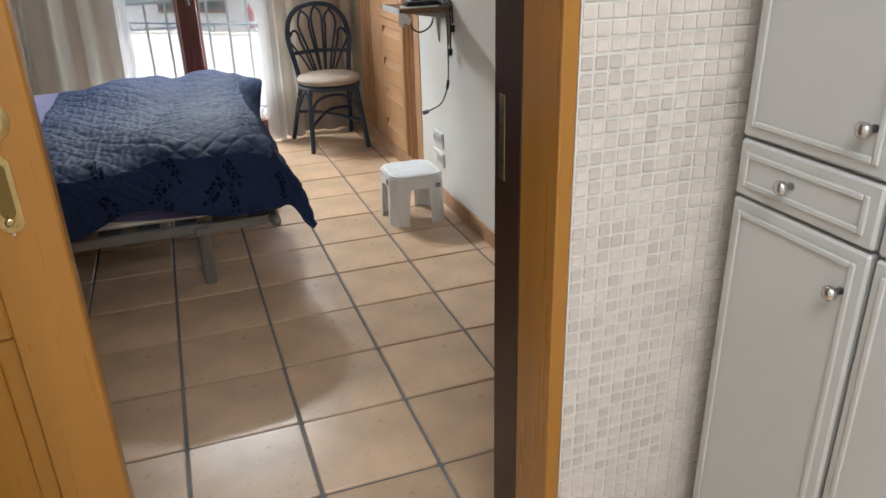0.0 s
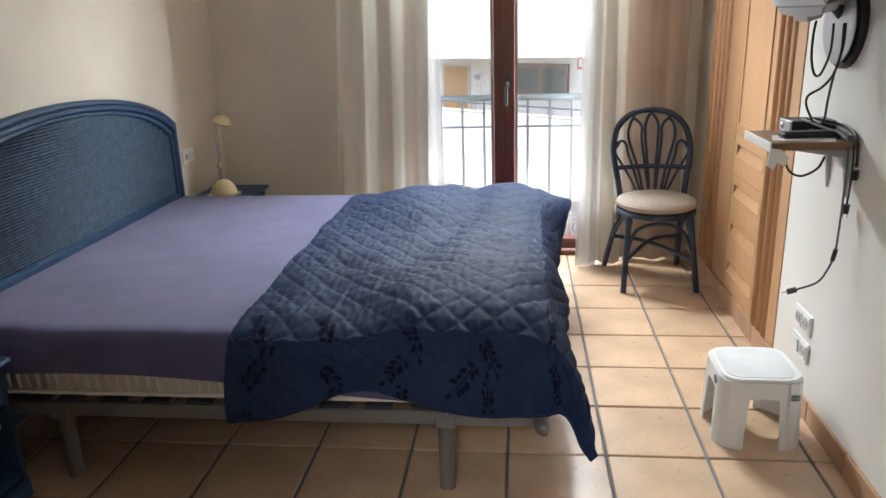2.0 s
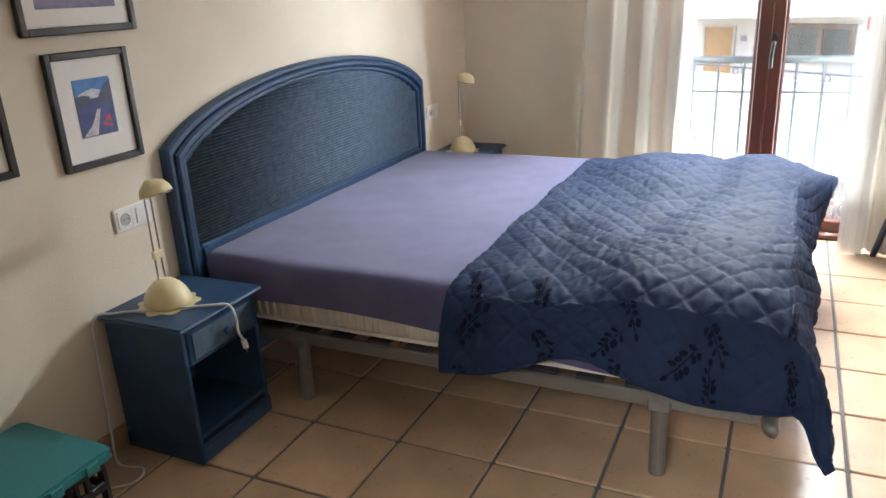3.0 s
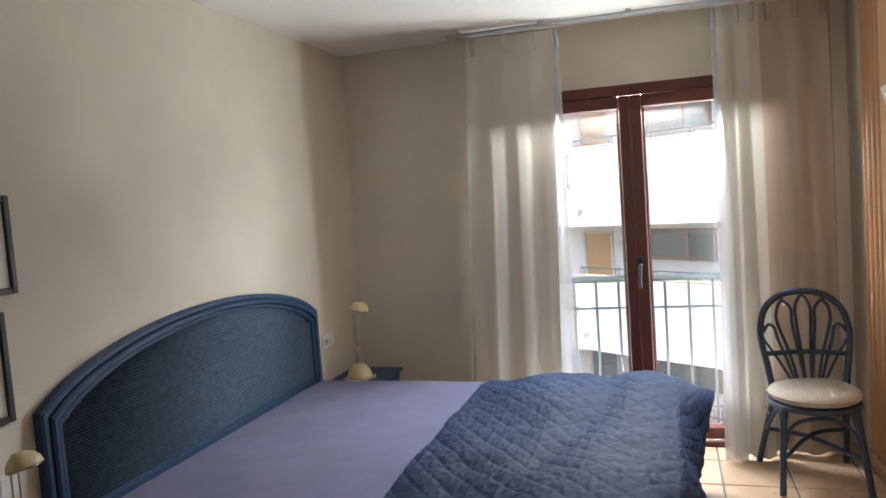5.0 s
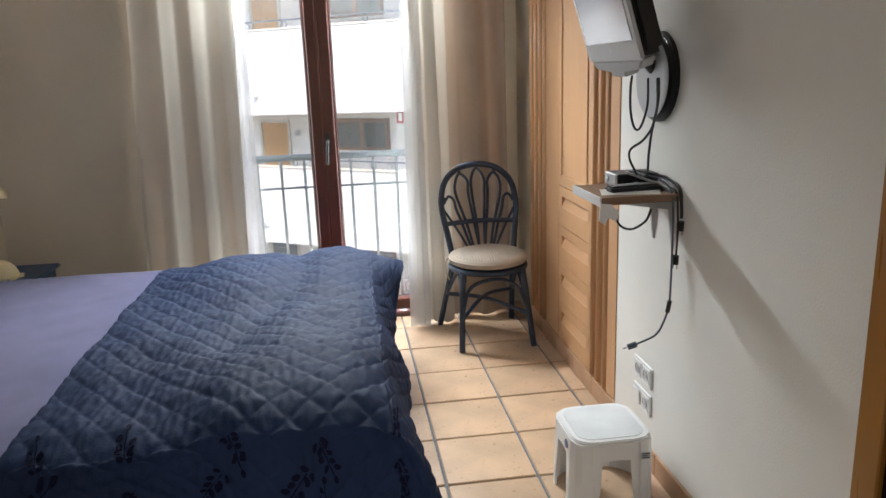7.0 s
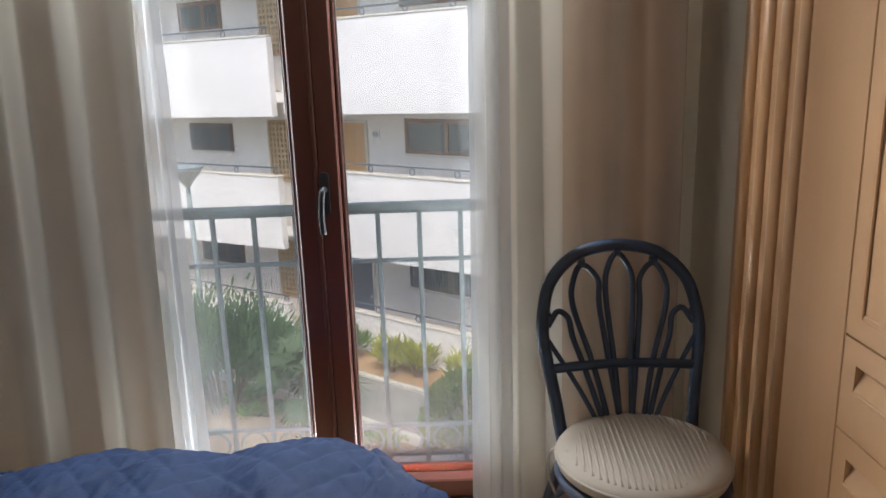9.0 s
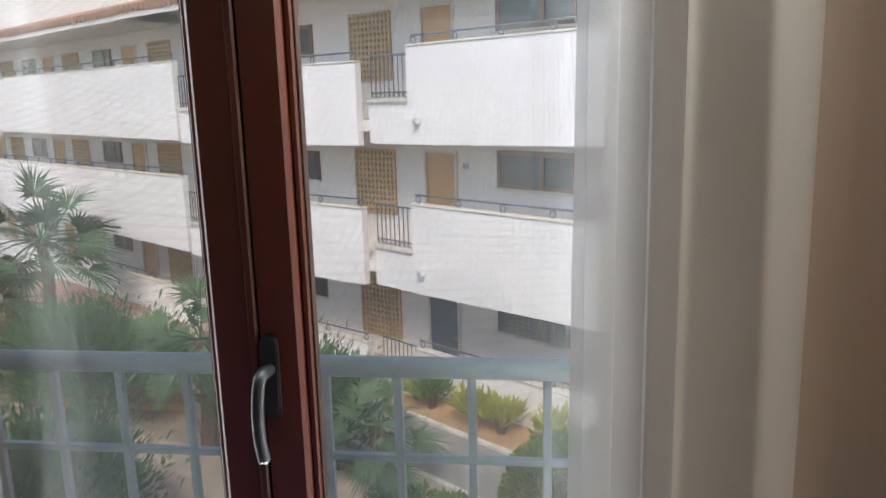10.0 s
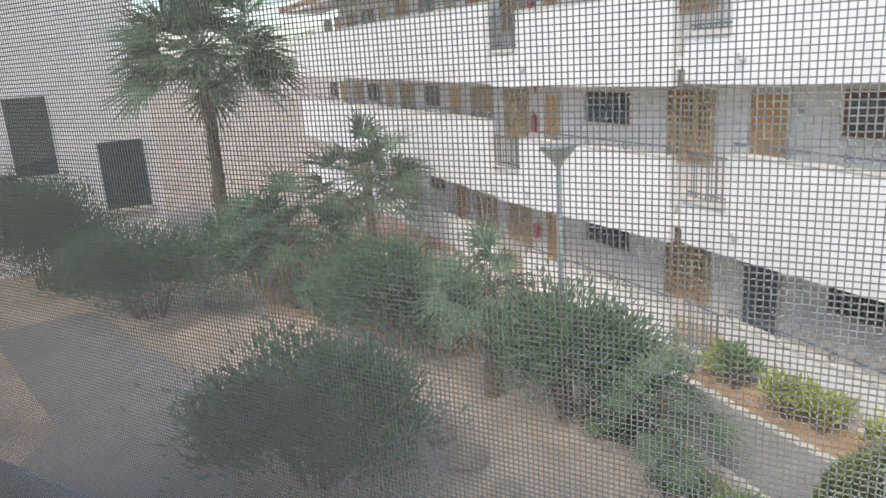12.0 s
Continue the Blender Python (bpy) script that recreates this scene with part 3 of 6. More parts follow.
def duvet(u, v):
    """Quilted cover thrown over the foot half of the bed: flat beside the sheet, then a heaped fold, its corners hanging free."""
    a = -0.605 + u * 1.36
    b = -0.36 + v * 2.62
    xe, y0, y1 = 0.37, -0.035, 1.90
    dx, dyn, dyf = max(0.0, a - xe), max(0.0, y0 - b), max(0.0, b - y1)
    dy = dyn if dyn else dyf
    sgn = -1 if dyn else 1
    lim_n = 0.285 - 0.075 * math.exp(-((a - 0.52) / 0.22) ** 2) - 0.10 * math.exp(-((a + 0.12) / 0.28) ** 2)
    if dyn:
        dy = min(dyn, 0.325) / 0.325 * lim_n
    if dyf:
        dy = min(dyf, 0.4) * 0.7
    dx = dx * 0.60
    h = math.hypot(dx, dy)
    # the heap begins along a winding line and keeps its height towards the foot
    line = -0.40 + 0.10 * math.sin(2.6 * b + 0.5) + 0.07 * math.sin(5.3 * b + 2.2)
    heap = rise((a - line) / 0.30) * (0.035 + 0.020 * math.sin(4.1 * b - 1.2 * a + 0.6))
    heap -= 0.030 * math.exp(-((a + 0.02 + 0.10 * math.sin(3.0 * b)) / 0.09) ** 2) * rise((b - 0.25) / 0.5)
    hump = heap + 0.014 * noise.noise((a * 2.6, b * 2.6, 4)) + 0.010 * noise.noise((a * 6, b * 5, 9))
    # rounding towards the edges of the mattress
    near = min(max(b - y0, 0.0), 0.16) / 0.16
    foot = min(max(xe - a, 0.0), 0.16) / 0.16
    far = min(max(y1 - b, 0.0), 0.30) / 0.30
    hump -= 0.028 * (1 - near) ** 2 + 0.030 * (1 - far) ** 2 + 0.034 * (1 - foot) ** 2
    soft = min(1.0, h / 0.10)
    top = 0.572 + hump * (1 - 0.6 * soft)
    fall = math.hypot(h, 0.035) - 0.035
    bulge = 0.075 * math.sin(min(h / 0.30, 1) * 1.9)
    x = min(a, xe) + (bulge * dx / (h + 1e-6) if dx else 0) + 0.05 * dx
    y = BY0 + min(max(b, y0), y1) + (sgn * bulge * 1.1 * dy / (h + 1e-6) if dy else 0)
    if dx and dy:
        k = min(dx, dy)
        x += 0.32 * k * (1.0 if dyn else 1.3)
        y += sgn * 0.5 * k * (1.0 if dyn else -0.4)
    z = top - fall + (0.10 * min(dx, dy) if dyf else 0)
    # the far foot corner stands out stiffly
    w = math.exp(-((b - 1.70) / 0.20) ** 2) if dx else 0.0
    x, z = x + 0.45 * dx * w, z + 0.78 * dx * w
    # folds on the hanging parts, loose wrinkles and the stitched diamonds
    f = (0.022 * math.sin(9 * a + 1.0) + 0.010 * math.sin(17 * a + 2.0)) * min(dy / 0.2, 1) if dy else 0
    g = 0.016 * math.sin(9 * b + 2) * min(dx / 0.2, 1) if dx else 0
    x, y = x + g, y + sgn * f
    p, q = (a * 1.25 + b) / DIA, (a * 1.25 - b) / DIA
    puff = min(abs(math.sin(math.pi * p)), abs(math.sin(math.pi * q)))
    puff = 0.0100 * puff ** 0.32 + 0.0042 * noise.noise((a * 55, b * 22, 1.0)) + 0.007 * noise.noise((a * 9, b * 8, 5.0))
    if h < 0.06:
        z += puff
    elif dx > dy:
        x += puff
    else:
        y += sgn * puff
    if dyn and z < 0.31:
        z = 0.31 + 0.3 * (z - 0.31)
    return (x, y, max(z, 0.2))


dv = thing("quilted_duvet", "rumpled dark blue quilted cover with leaf print", "duvet")
dvo = part("cloth", sheet(duvet, 240, 430, 0.012), M_DUVET, dv, smooth=True)
M_PRINT = mat("blue_black_leaf_print", (0.009, 0.010, 0.026), 0.85, spec=0.06, var=0.2, scale=20, bump=0.2, bscale=160)


def on_duvet(a, b, lift=0.005):
    u, v = (a + 0.605) / 1.36, (b + 0.36) / 2.62
    p, e = Vector(duvet(u, v)), 0.004
    n = (Vector(duvet(u + e, v)) - p).cross(Vector(duvet(u, v + e)) - p).normalized()
    return p + n * lift


def spray(a, b, turn, size):
    """A printed twig with scattered oval leaves, laid on the cloth."""
    bm = bmesh.new()
    c, s = math.cos(turn), math.sin(turn)

    def put(tx, ty):
        return bm.verts.new(on_duvet(a + tx * c - ty * s, b + (tx * s + ty * c) * 1.45))
    for k in range(10):
        side, along = (k % 2) * 2 - 1, (k // 2) * 0.021 * size
        if k == 9:
            side, along = 0, 0.112 * size
        lx, ly = side * size * pr.uniform(0.010, 0.020), along + pr.uniform(-0.006, 0.006)
        tilt = side * pr.uniform(0.5, 1.1)
        ring = []
        for m in range(9):
            q = 2 * math.pi * m / 9
            ex, ey = 0.0075 * size * math.cos(q), 0.0115 * size * math.sin(q)
            ring.append(put(lx + ex * math.cos(tilt) + ey * math.sin(tilt), ly + ey * math.cos(tilt) - ex * math.sin(tilt)))
        bm.faces.new(ring)
    for k in range(5):
        y0_, y1_ = k * 0.021 * size, (k + 1) * 0.021 * size
        bm.faces.new([put(-0.0014, y0_), put(0.0014, y0_), put(0.0014, y1_), put(-0.0014, y1_)])
    bm.normal_update()
    bmesh.ops.solidify(bm, geom=bm.faces[:], thickness=0.0012)
    tagged(part("leaf_print", bm, M_PRINT, dvo), kind="stuff")


pr = random.Random(4)
for k in range(15):
    spray(-0.52 + 0.23 * (k % 5) + pr.uniform(-0.03, 0.03), -0.31 + 0.12 * (k // 5) + pr.uniform(-0.03, 0.03), pr.choice((0.3, -0.5, 2.6, 3.5)) + pr.uniform(-0.3, 0.3), pr.uniform(0.7, 1.0))
hem = [duvet(1.36 * 0 + u_, 0.0) for u_ in [k / 60 for k in range(61)]]
part("bound_edge", tube(hem, 0.006, 6), M_DUVET, dvo, smooth=True)

# headboard: stepped mouldings round a woven panel
hb = thing("headboard", "navy painted rattan headboard with an arched top", "headboard")
HY0, HY1, HZ, HR = 2.83, 4.85, 0.965, 0.335


def arch(inset, zlow):
    y0, y1 = HY0 + inset, HY1 - inset
    pts = [(y0, zlow), (y1, zlow)]
    for k in range(33):
        s = 1 - 2 * k / 32
        yy = (y0 + y1) / 2 + s * (y1 - y0) / 2
        pts.append((yy, HZ - inset * 0.75 + (HR - inset * 0.10) * math.sqrt(max(0, 1 - (s * 0.93) ** 2)) * 1.0 - (HR - inset * 0.10) * math.sqrt(1 - 0.93 ** 2)))
    return pts


def border(i0, i1, x0, x1, z0):
    b = bmesh.new()
    o, i = arch(i0, z0)[2:], arch(i1, z0)[2:]
    o = [(HY1 - i0, z0)] + o + [(HY0 + i0, z0)]
    i = [(HY1 - i1, z0)] + i + [(HY0 + i1, z0)]
    rows = []
    for (ya, za), (yb, zb) in zip(o, i):
        rows.append([b.verts.new(c) for c in ((x0, ya, za), (x1 - 0.008, ya, za), (x1, ya * 0.75 + yb * 0.25, za * 0.75 + zb * 0.25), (x1, ya * 0.25 + yb * 0.75, za * 0.25 + zb * 0.75), (x1 - 0.008, yb, zb), (x0, yb, zb))])
    for r, s in zip(rows, rows[1:]):
        for k in range(6):
            b.faces.new((r[k], r[(k + 1) % 6], s[(k + 1) % 6], s[k]))
    b.faces.new(rows[0])
    b.faces.new(rows[-1][::-1])
    bmesh.ops.recalc_face_normals(b, faces=b.faces[:])
    return b


part("backing", prism(arch(0.012, 0.02), WX0 + 0.002, WX0 + 0.022, "x"), M_NAVY, hb)
for i0, i1, xx in ((0.0, 0.03, 0.045), (0.03, 0.058, 0.058), (0.058, 0.084, 0.046)):
    part("moulding", border(i0, i1, WX0 + 0.004, WX0 + xx, 0.05), M_NAVY, hb, smooth=False)
wv = part("woven_panel", prism([(HY0 + 0.084, 0.54), (HY1 - 0.084, 0.54), (HY1 - 0.084, 0.86), (HY0 + 0.084, 0.86)], WX0 + 0.0225, WX0 + 0.0235, "x"), M_NAVY_W, hb)
zz = 0.545
inner = arch(0.08, 0.5)[2:]
while zz < HZ + HR:
    ys = [p[0] for p in inner if p[1] >= zz]
    lo_, hi_ = (HY0 + 0.083, HY1 - 0.083) if zz < min(p[1] for p in inner) else ((min(ys), max(ys)) if len(ys) > 1 else (0, 0))
    if hi_ - lo_ > 0.05:
        part("strand", tube([(WX0 + 0.027, lo_, zz), (WX0 + 0.027, hi_, zz)], 0.0066, 6), M_NAVY_W, wv, smooth=True)
    zz += 0.0128
part("lower_bar", box((WX0 + 0.004, HY0 + 0.084, 0.50), (WX0 + 0.05, HY1 - 0.084, 0.588), 0.012, seg=2), M_NAVY, hb, smooth=False)

# ---- bedside tables with lamps ----
ns = thing("nightstand", "navy painted bedside table with drawer and open shelf", "nightstand", "bedside tables")
NX0, NX1, NY0, NY1, NZ = WX0 + 0.014, -1.325, 2.462, 2.822, 0.5
for y in (NY0, NY1 - 0.018):
    part("side_panel", box((NX0, y, 0.07), (NX1, y + 0.018, NZ - 0.022), 0.003), M_NAVY, ns)
part("back_panel", box((NX0, NY0 + 0.019, 0.07), (NX0 + 0.012, NY1 - 0.019, NZ - 0.022)), M_NAVY, ns)
part("tabletop", box((NX0 - 0.01, NY0 - 0.022, NZ - 0.021), (NX1 + 0.026, NY1 + 0.022, NZ), 0.009, seg=3), M_NAVY, ns)
part("bottom_shelf", box((NX0 + 0.013, NY0 + 0.019, 0.085), (NX1 - 0.002, NY1 - 0.019, 0.103), 0.002), M_NAVY, ns)
part("plinth", box((NX0 + 0.002, NY0 - 0.008, 0.0), (NX1 + 0.008, NY1 + 0.008, 0.069), 0.008, seg=2), M_NAVY, ns)
dw = part("drawer", box((NX0 + 0.02, NY0 + 0.02, NZ - 0.145), (NX1 + 0.004, NY1 - 0.02, NZ - 0.026), 0.004), M_NAVY, ns)
part("woven_front", sheet(lambda u, v: (NX1 + 0.0055 + 0.0016 * math.sin(u * 150), NY0 + 0.04 + v * (NY1 - NY0 - 0.08), NZ - 0.13 + u * 0.088), 60, 2, 0.002), M_NAVY_W, dw)
part("knob", moved(lathe([(0.004, 0), (0.006, 0.008), (0.014, 0.014), (0.016, 0.021), (0.010, 0.028), (0.002, 0.030)], 16), Matrix.Translation((NX1 + 0.006, (NY0 + NY1) / 2, NZ - 0.085)) @ pose(0, 0, 0, 0, 90, 0)), M_NAVY, dw, smooth=True)
copy_thing(ns, pose(0, 2.502, 0.0))


def desk_lamp(y, label, lx=-1.49, drop=0.0, lean=14):
    t = thing("bedside_lamp", label, "lamp", "bedside lamps")
    part("doily", prism([(lx + (0.098 + 0.008 * math.cos(9 * a)) * math.cos(a), y + (0.098 + 0.008 * math.cos(9 * a)) * math.sin(a)) for a in [2 * math.pi * k / 54 for k in range(54)]], NZ + 0.0005, NZ + 0.003, "z"), M_CREAMP, t, "cream scalloped lace mat")
    part("base", lathe([(0.074, 0.0), (0.078, 0.01), (0.074, 0.026), (0.066, 0.045), (0.05, 0.066), (0.03, 0.082), (0.012, 0.088)], 28, (lx, y, NZ + 0.0035)), M_CREAMP, t, smooth=True)
    for d in (-0.014, 0.014):
        part("rod", tube([(lx - 0.01, y + d, NZ + 0.075), (lx - 0.008, y + d * 0.9, NZ + 0.44 - drop)], 0.0032, 6), M_CHROME, t)
    part("clip", box((lx - 0.018, y - 0.02, NZ + 0.16), (lx - 0.002, y + 0.02, NZ + 0.19), 0.004), M_CREAMP, t)
    hd = part("shade", moved(lathe([(0.052, 0.0), (0.052, 0.006), (0.048, 0.022), (0.036, 0.038), (0.016, 0.047), (0.002, 0.049)], 24), Matrix.Translation((lx + 0.035, y, NZ + 0.425 - drop)) @ pose(0, 0, 0, 0, lean, 0)), M_CREAMP, t, smooth=True)
    part("arm", tube(smooth_line([(lx - 0.01, y, NZ + 0.43 - drop), (lx + 0.0, y, NZ + 0.455 - drop), (lx + 0.03, y, NZ + 0.46 - drop)], 5), 0.012, 8), M_CREAMP, t, smooth=True)
    part("reflector", moved(lathe([(0.046, -0.004), (0.046, -0.001), (0.02, 0.0)], 20), Matrix.Translation((lx + 0.035, y, NZ + 0.424 - drop)) @ pose(0, 0, 0, 0, lean, 0)), M_CHROME, hd)
    return t


desk_lamp(2.60, "cream plastic bedside lamp on a lace mat", -1.50, 0.045, -18)
desk_lamp(5.075, "cream plastic lamp on the far bedside table")


def cable(points, r, label, material, category="cable", plug=None):
    t = thing("power_cable", label, category)
    part("flex", tube(smooth_line(points, 7), r, 6), material, t, smooth=True)
    if plug:
        p, d = Vector(plug[0]), Vector(plug[1]).normalized()
        b = tube([p, p + d * 0.012, p + d * 0.028, p + d * 0.03], 0.010, 8)
        part("plug", b, material, t)
        side = d.cross(Vector((0.3, 0.2, 0.9))).normalized() * 0.006
        pins = tube([p + d * 0.03 + side, p + d * 0.045 + side], 0.002, 5)
        tube([p + d * 0.03 - side, p + d * 0.045 - side], 0.002, 5, pins)
        part("pins", pins, M_CHROME, t)
    return t


cable([(-1.55, 2.56, 0.507), (-1.42, 2.58, 0.508), (-1.335, 2.62, 0.510), (-1.294, 2.655, 0.502), (-1.282, 2.668, 0.455), (-1.285, 2.672, 0.40), (-1.275, 2.68, 0.365)], 0.0045,
      "white power cable lying over the bedside table", M_WHITE, plug=((-1.275, 2.68, 0.365), (0.1, 0.15, -1)))
cable([(-1.50, 2.53, 0.507), (-1.60, 2.47, 0.507), (-1.66, 2.428, 0.49), (-1.661, 2.415, 0.30), (-1.655, 2.40, 0.10), (-1.60, 2.36, 0.006), (-1.50, 2.37, 0.006), (-1.47, 2.30, 0.006), (-1.56, 2.22, 0.006)], 0.004,
      "white lamp cable hanging down to the floor", M_WHITE)
cable([(-1.48, 5.03, 0.506), (-1.42, 4.99, 0.506), (-1.40, 4.955, 0.504), (-1.397, 4.94, 0.48), (-1.39, 4.935, 0.36)], 0.004, "white lamp cable over the far bedside table", M_WHITE)

# ---- sockets ----
def socket(at, n, kinds, label):
    t = thing("wall_socket", label, "wall socket", at=at)
    w = 0.074
    part("surround", box((-n * w / 2 - 0.004, -0.041, 0.0), (n * w / 2 + 0.004, 0.041, 0.008), 0.003), M_WHITE, t)
    for i, k in enumerate(kinds):
        cx = (i - (n - 1) / 2) * w
        if k == "socket":
            f = part("insert", box((cx - 0.030, -0.030, 0.0082), (cx + 0.030, 0.030, 0.0105), 0.002), M_WHITE, t)
            part("well", moved(lathe([(0.021, 0.0), (0.021, 0.0022), (0.0185, 0.0022), (0.017, 0.0006)], 24), pose(cx, 0, 0.0106)), M_SILVER, f)
            for s in (-0.0095, 0.0095):
                part("pin_hole", moved(lathe([(0.0027, 0.0), (0.0027, 0.0006)], 10), pose(cx + s, 0, 0.0131)), M_BLACK, f)
        else:
            part("rocker", moved(box((-0.028, -0.028, 0.0), (0.028, 0.028, 0.005), 0.002), pose(cx, 0, 0.0085, 3, 0, 0)), M_WHITE, t)
    return t


def on_east(y, z):
    return pose(WX1, y, z) @ pose(0, 0, 0, 90, 0, -90)


def on_west(y, z):
    return pose(WX0, y, z) @ pose(0, 0, 0, 90, 0, 90)


socket(on_east(3.555, 0.352), 2, ("socket", "socket"), "white double power socket above the stool")
socket(on_east(3.555, 0.243), 2, ("switch", "socket"), "white double aerial and power socket plate")
socket(on_west(2.668, 0.772), 2, ("socket", "switch"), "white double socket and switch by the bed")
socket(on_west(5.03, 0.745), 2, ("socket", "switch"), "white double socket beside the headboard")

# ---- television on its arm ----
tv = thing("television", "small silver and black flat television tilted on a wall arm", "television")
TVM = Matrix.Translation((1.105, 3.38, 1.66)) @ pose(0, 0, 0, 0, 0, -90 + 0) @ pose(0, 0, 0, 17, 0, 0)
# local axes: x along the width, y through the set, z up; the screen looks along -y


def loc(b):
    return moved(b, TVM)


part("bezel", loc(box((-0.19, -0.03, -0.185), (0.25, -0.018, 0.185), 0.005, seg=2)), M_BEZEL, tv, "silver front bezel")
part("back_shell", loc(prism([(-0.188, -0.18), (0.248, -0.18), (0.248, 0.183), (-0.188, 0.183)], -0.0175, 0.048, "y", 0.016)), M_BLACK, tv)
part("screen", loc(box((-0.165, -0.0325, -0.128), (0.222, -0.0302, 0.165), 0.001)), M_SCREEN, tv, "glossy screen reflecting the window")
part("speaker_bar", loc(prism([(-0.18, -0.186), (0.235, -0.186), (0.20, -0.212), (0.09, -0.222), (0.08, -0.236), (-0.02, -0.236), (-0.03, -0.222), (-0.15, -0.212)], -0.025, 0.02, "y", 0.004)), M_SILVER, tv)
part("logo_mark", loc(box((0.024, -0.0315, -0.158), (0.036, -0.0302, -0.146), 0.001)), M_WHITE, tv)
br = thing("wall_bracket", "black swivel bracket on a round wall plate", "bracket")
part("wall_plate", moved(lathe([(0.146, 0.0), (0.146, 0.012), (0.138, 0.020), (0.1, 0.026), (0.02, 0.028)], 36), pose(WX1, 3.50, 1.42, 0, -90, 0)), M_BLACK, br, smooth=False)
part("arm", tube([(WX1 - 0.02, 3.50, 1.45), (1.27, 3.46, 1.50), (1.205, 3.42, 1.585)], 0.026, 10), M_BLACK, br)
part("joint", moved(lathe([(0.035, 0.0), (0.04, 0.01), (0.04, 0.05), (0.035, 0.06)], 18), pose(1.275, 3.46, 1.475)), M_SILVER, br)
part("cover_disc", moved(lathe([(0.125, 0.0), (0.125, 0.004), (0.11, 0.007), (0.001, 0.008)], 36), pose(WX1 - 0.0285, 3.50, 1.415, 0, -90, 0)), M_SILVER, br, "grey round cover disc")

# ---- wall shelf with its boxes and wires ----
SZ = 1.062
sh = thing("wall_shelf", "small wooden wall shelf with a white front edge", "shelf")
part("board", box((1.082, 3.30, SZ - 0.024), (WX1, 3.575, SZ), 0.002), mat("brown_shelf_board", (0.20, 0.11, 0.06), 0.45, var=0.2, stretch=(1, 0.1, 1)), sh)
part("white_edge", box((1.076, 3.298, SZ - 0.028), (1.0815, 3.577, SZ + 0.002), 0.001), M_WHITE, sh)
part("mark_tape", prism([(1.071, SZ - 0.07), (1.076, SZ - 0.015), (1.111, SZ - 0.02), (1.136, SZ - 0.045), (1.126, SZ - 0.075), (1.101, SZ - 0.06), (1.091, SZ - 0.085)], 3.289, 3.2965, "y"), M_WHITE, sh, "torn strip of white tape")
for y in (3.36, 3.51):
    b = prism([(WX1, SZ - 0.024), (1.17, SZ - 0.024), (1.17, SZ - 0.034), (WX1 - 0.02, SZ - 0.06), (WX1 - 0.004, SZ - 0.19), (WX1, SZ - 0.19)], y - 0.006, y + 0.006, "y")
    part("bracket", b, M_SILVER, sh)
st = thing("set_top_box", "small black set-top box with a silver front", "set-top box")
part("body", box((1.195, 3.462, SZ + 0.004), (1.338, 3.569, SZ + 0.046), 0.003), M_BLACK, st)
part("front", box((1.188, 3.463, SZ + 0.005), (1.1948, 3.568, SZ + 0.045), 0.002), M_SILVER, st)
for k in range(4):
    part("foot", moved(lathe([(0.008, 0.0), (0.008, 0.004)], 10), pose(1.21 + 0.11 * (k % 2), 3.477 + 0.075 * (k // 2), SZ)), M_BLACK, st)
part("knob", moved(lathe([(0.010, 0), (0.010, 0.004), (0.007, 0.006)], 14), pose(1.188, 3.532, SZ + 0.024, 0, -90, 0)), M_CHROME, st)
part("socket_slot", box((1.25, 3.4605, SZ + 0.014), (1.266, 3.4618, SZ + 0.019)), M_SILVER, st)
pp = thing("paper_sheet", "white sheet of paper lying on the shelf", "paper")
part("sheet", prism([(1.10, 3.35), (1.28, 3.31), (1.32, 3.42), (1.13, 3.455)], SZ + 0.0005, SZ + 0.0015, "z"), M_MOUNT, pp)
rc = thing("remote_control", "black remote control lying on the shelf", "remote control")
RCM = pose(1.23, 3.40, SZ + 0.002, 0, 0, 6)
part("body", moved(box((-0.095, -0.026, 0), (0.095, 0.026, 0.02), 0.006, seg=2), RCM), M_BLACK, rc)
kb = bmesh.new()
for i in range(9):
    for j in range(3):
        box((-0.08 + i * 0.018, -0.016 + j * 0.012, 0.0202), (-0.069 + i * 0.018, -0.009 + j * 0.012, 0.0222), 0.001, kb)
part("buttons", moved(kb, RCM), M_STEEL, rc)
cable([(1.205, 3.385, 1.43), (1.201, 3.385, 1.39), (1.203, 3.385, 1.32), (1.217, 3.385, 1.268), (1.237, 3.385, 1.268), (1.258, 3.385, 1.335), (1.262, 3.395, 1.42)], 0.004, "black looped cable under the television", M_BLACK)
cable([(1.293, 3.395, 1.42), (1.291, 3.385, 1.33), (1.275, 3.385, 1.265), (1.245, 3.385, 1.225), (1.207, 3.385, 1.2), (1.212, 3.405, 1.165), (1.235, 3.4, 1.117), (1.25, 3.45, 1.112)], 0.004, "black cable running down to the shelf", M_BLACK)
cable([(1.298, 3.395, 1.42), (1.294, 3.385, 1.35), (1.276, 3.385, 1.255), (1.272, 3.395, 1.18), (1.256, 3.37, 1.117), (1.26, 3.46, 1.112)], 0.004, "black cable from the television to the box", M_BLACK)
cable([(1.25, 3.5, 1.112), (1.31, 3.43, 1.099), (1.322, 3.405, 1.094), (1.318, 3.325, 1.079), (1.314, 3.293, 1.02), (1.313, 3.285, 0.9), (1.313, 3.285, 0.776), (1.31, 3.285, 0.7), (1.294, 3.285, 0.645), (1.266, 3.285, 0.6), (1.205, 3.29, 0.572)], 0.0035,
      "long grey cable hanging from the shelf", M_IRON, plug=((1.205, 3.29, 0.572), (-0.9, 0.1, -0.3)))
cl = thing("cable_clip", "black inline switch on the hanging cable", "switch")
part("body", tube([(1.312, 3.285, 0.715), (1.305, 3.285, 0.675)], 0.0075, 8), M_BLACK, cl)
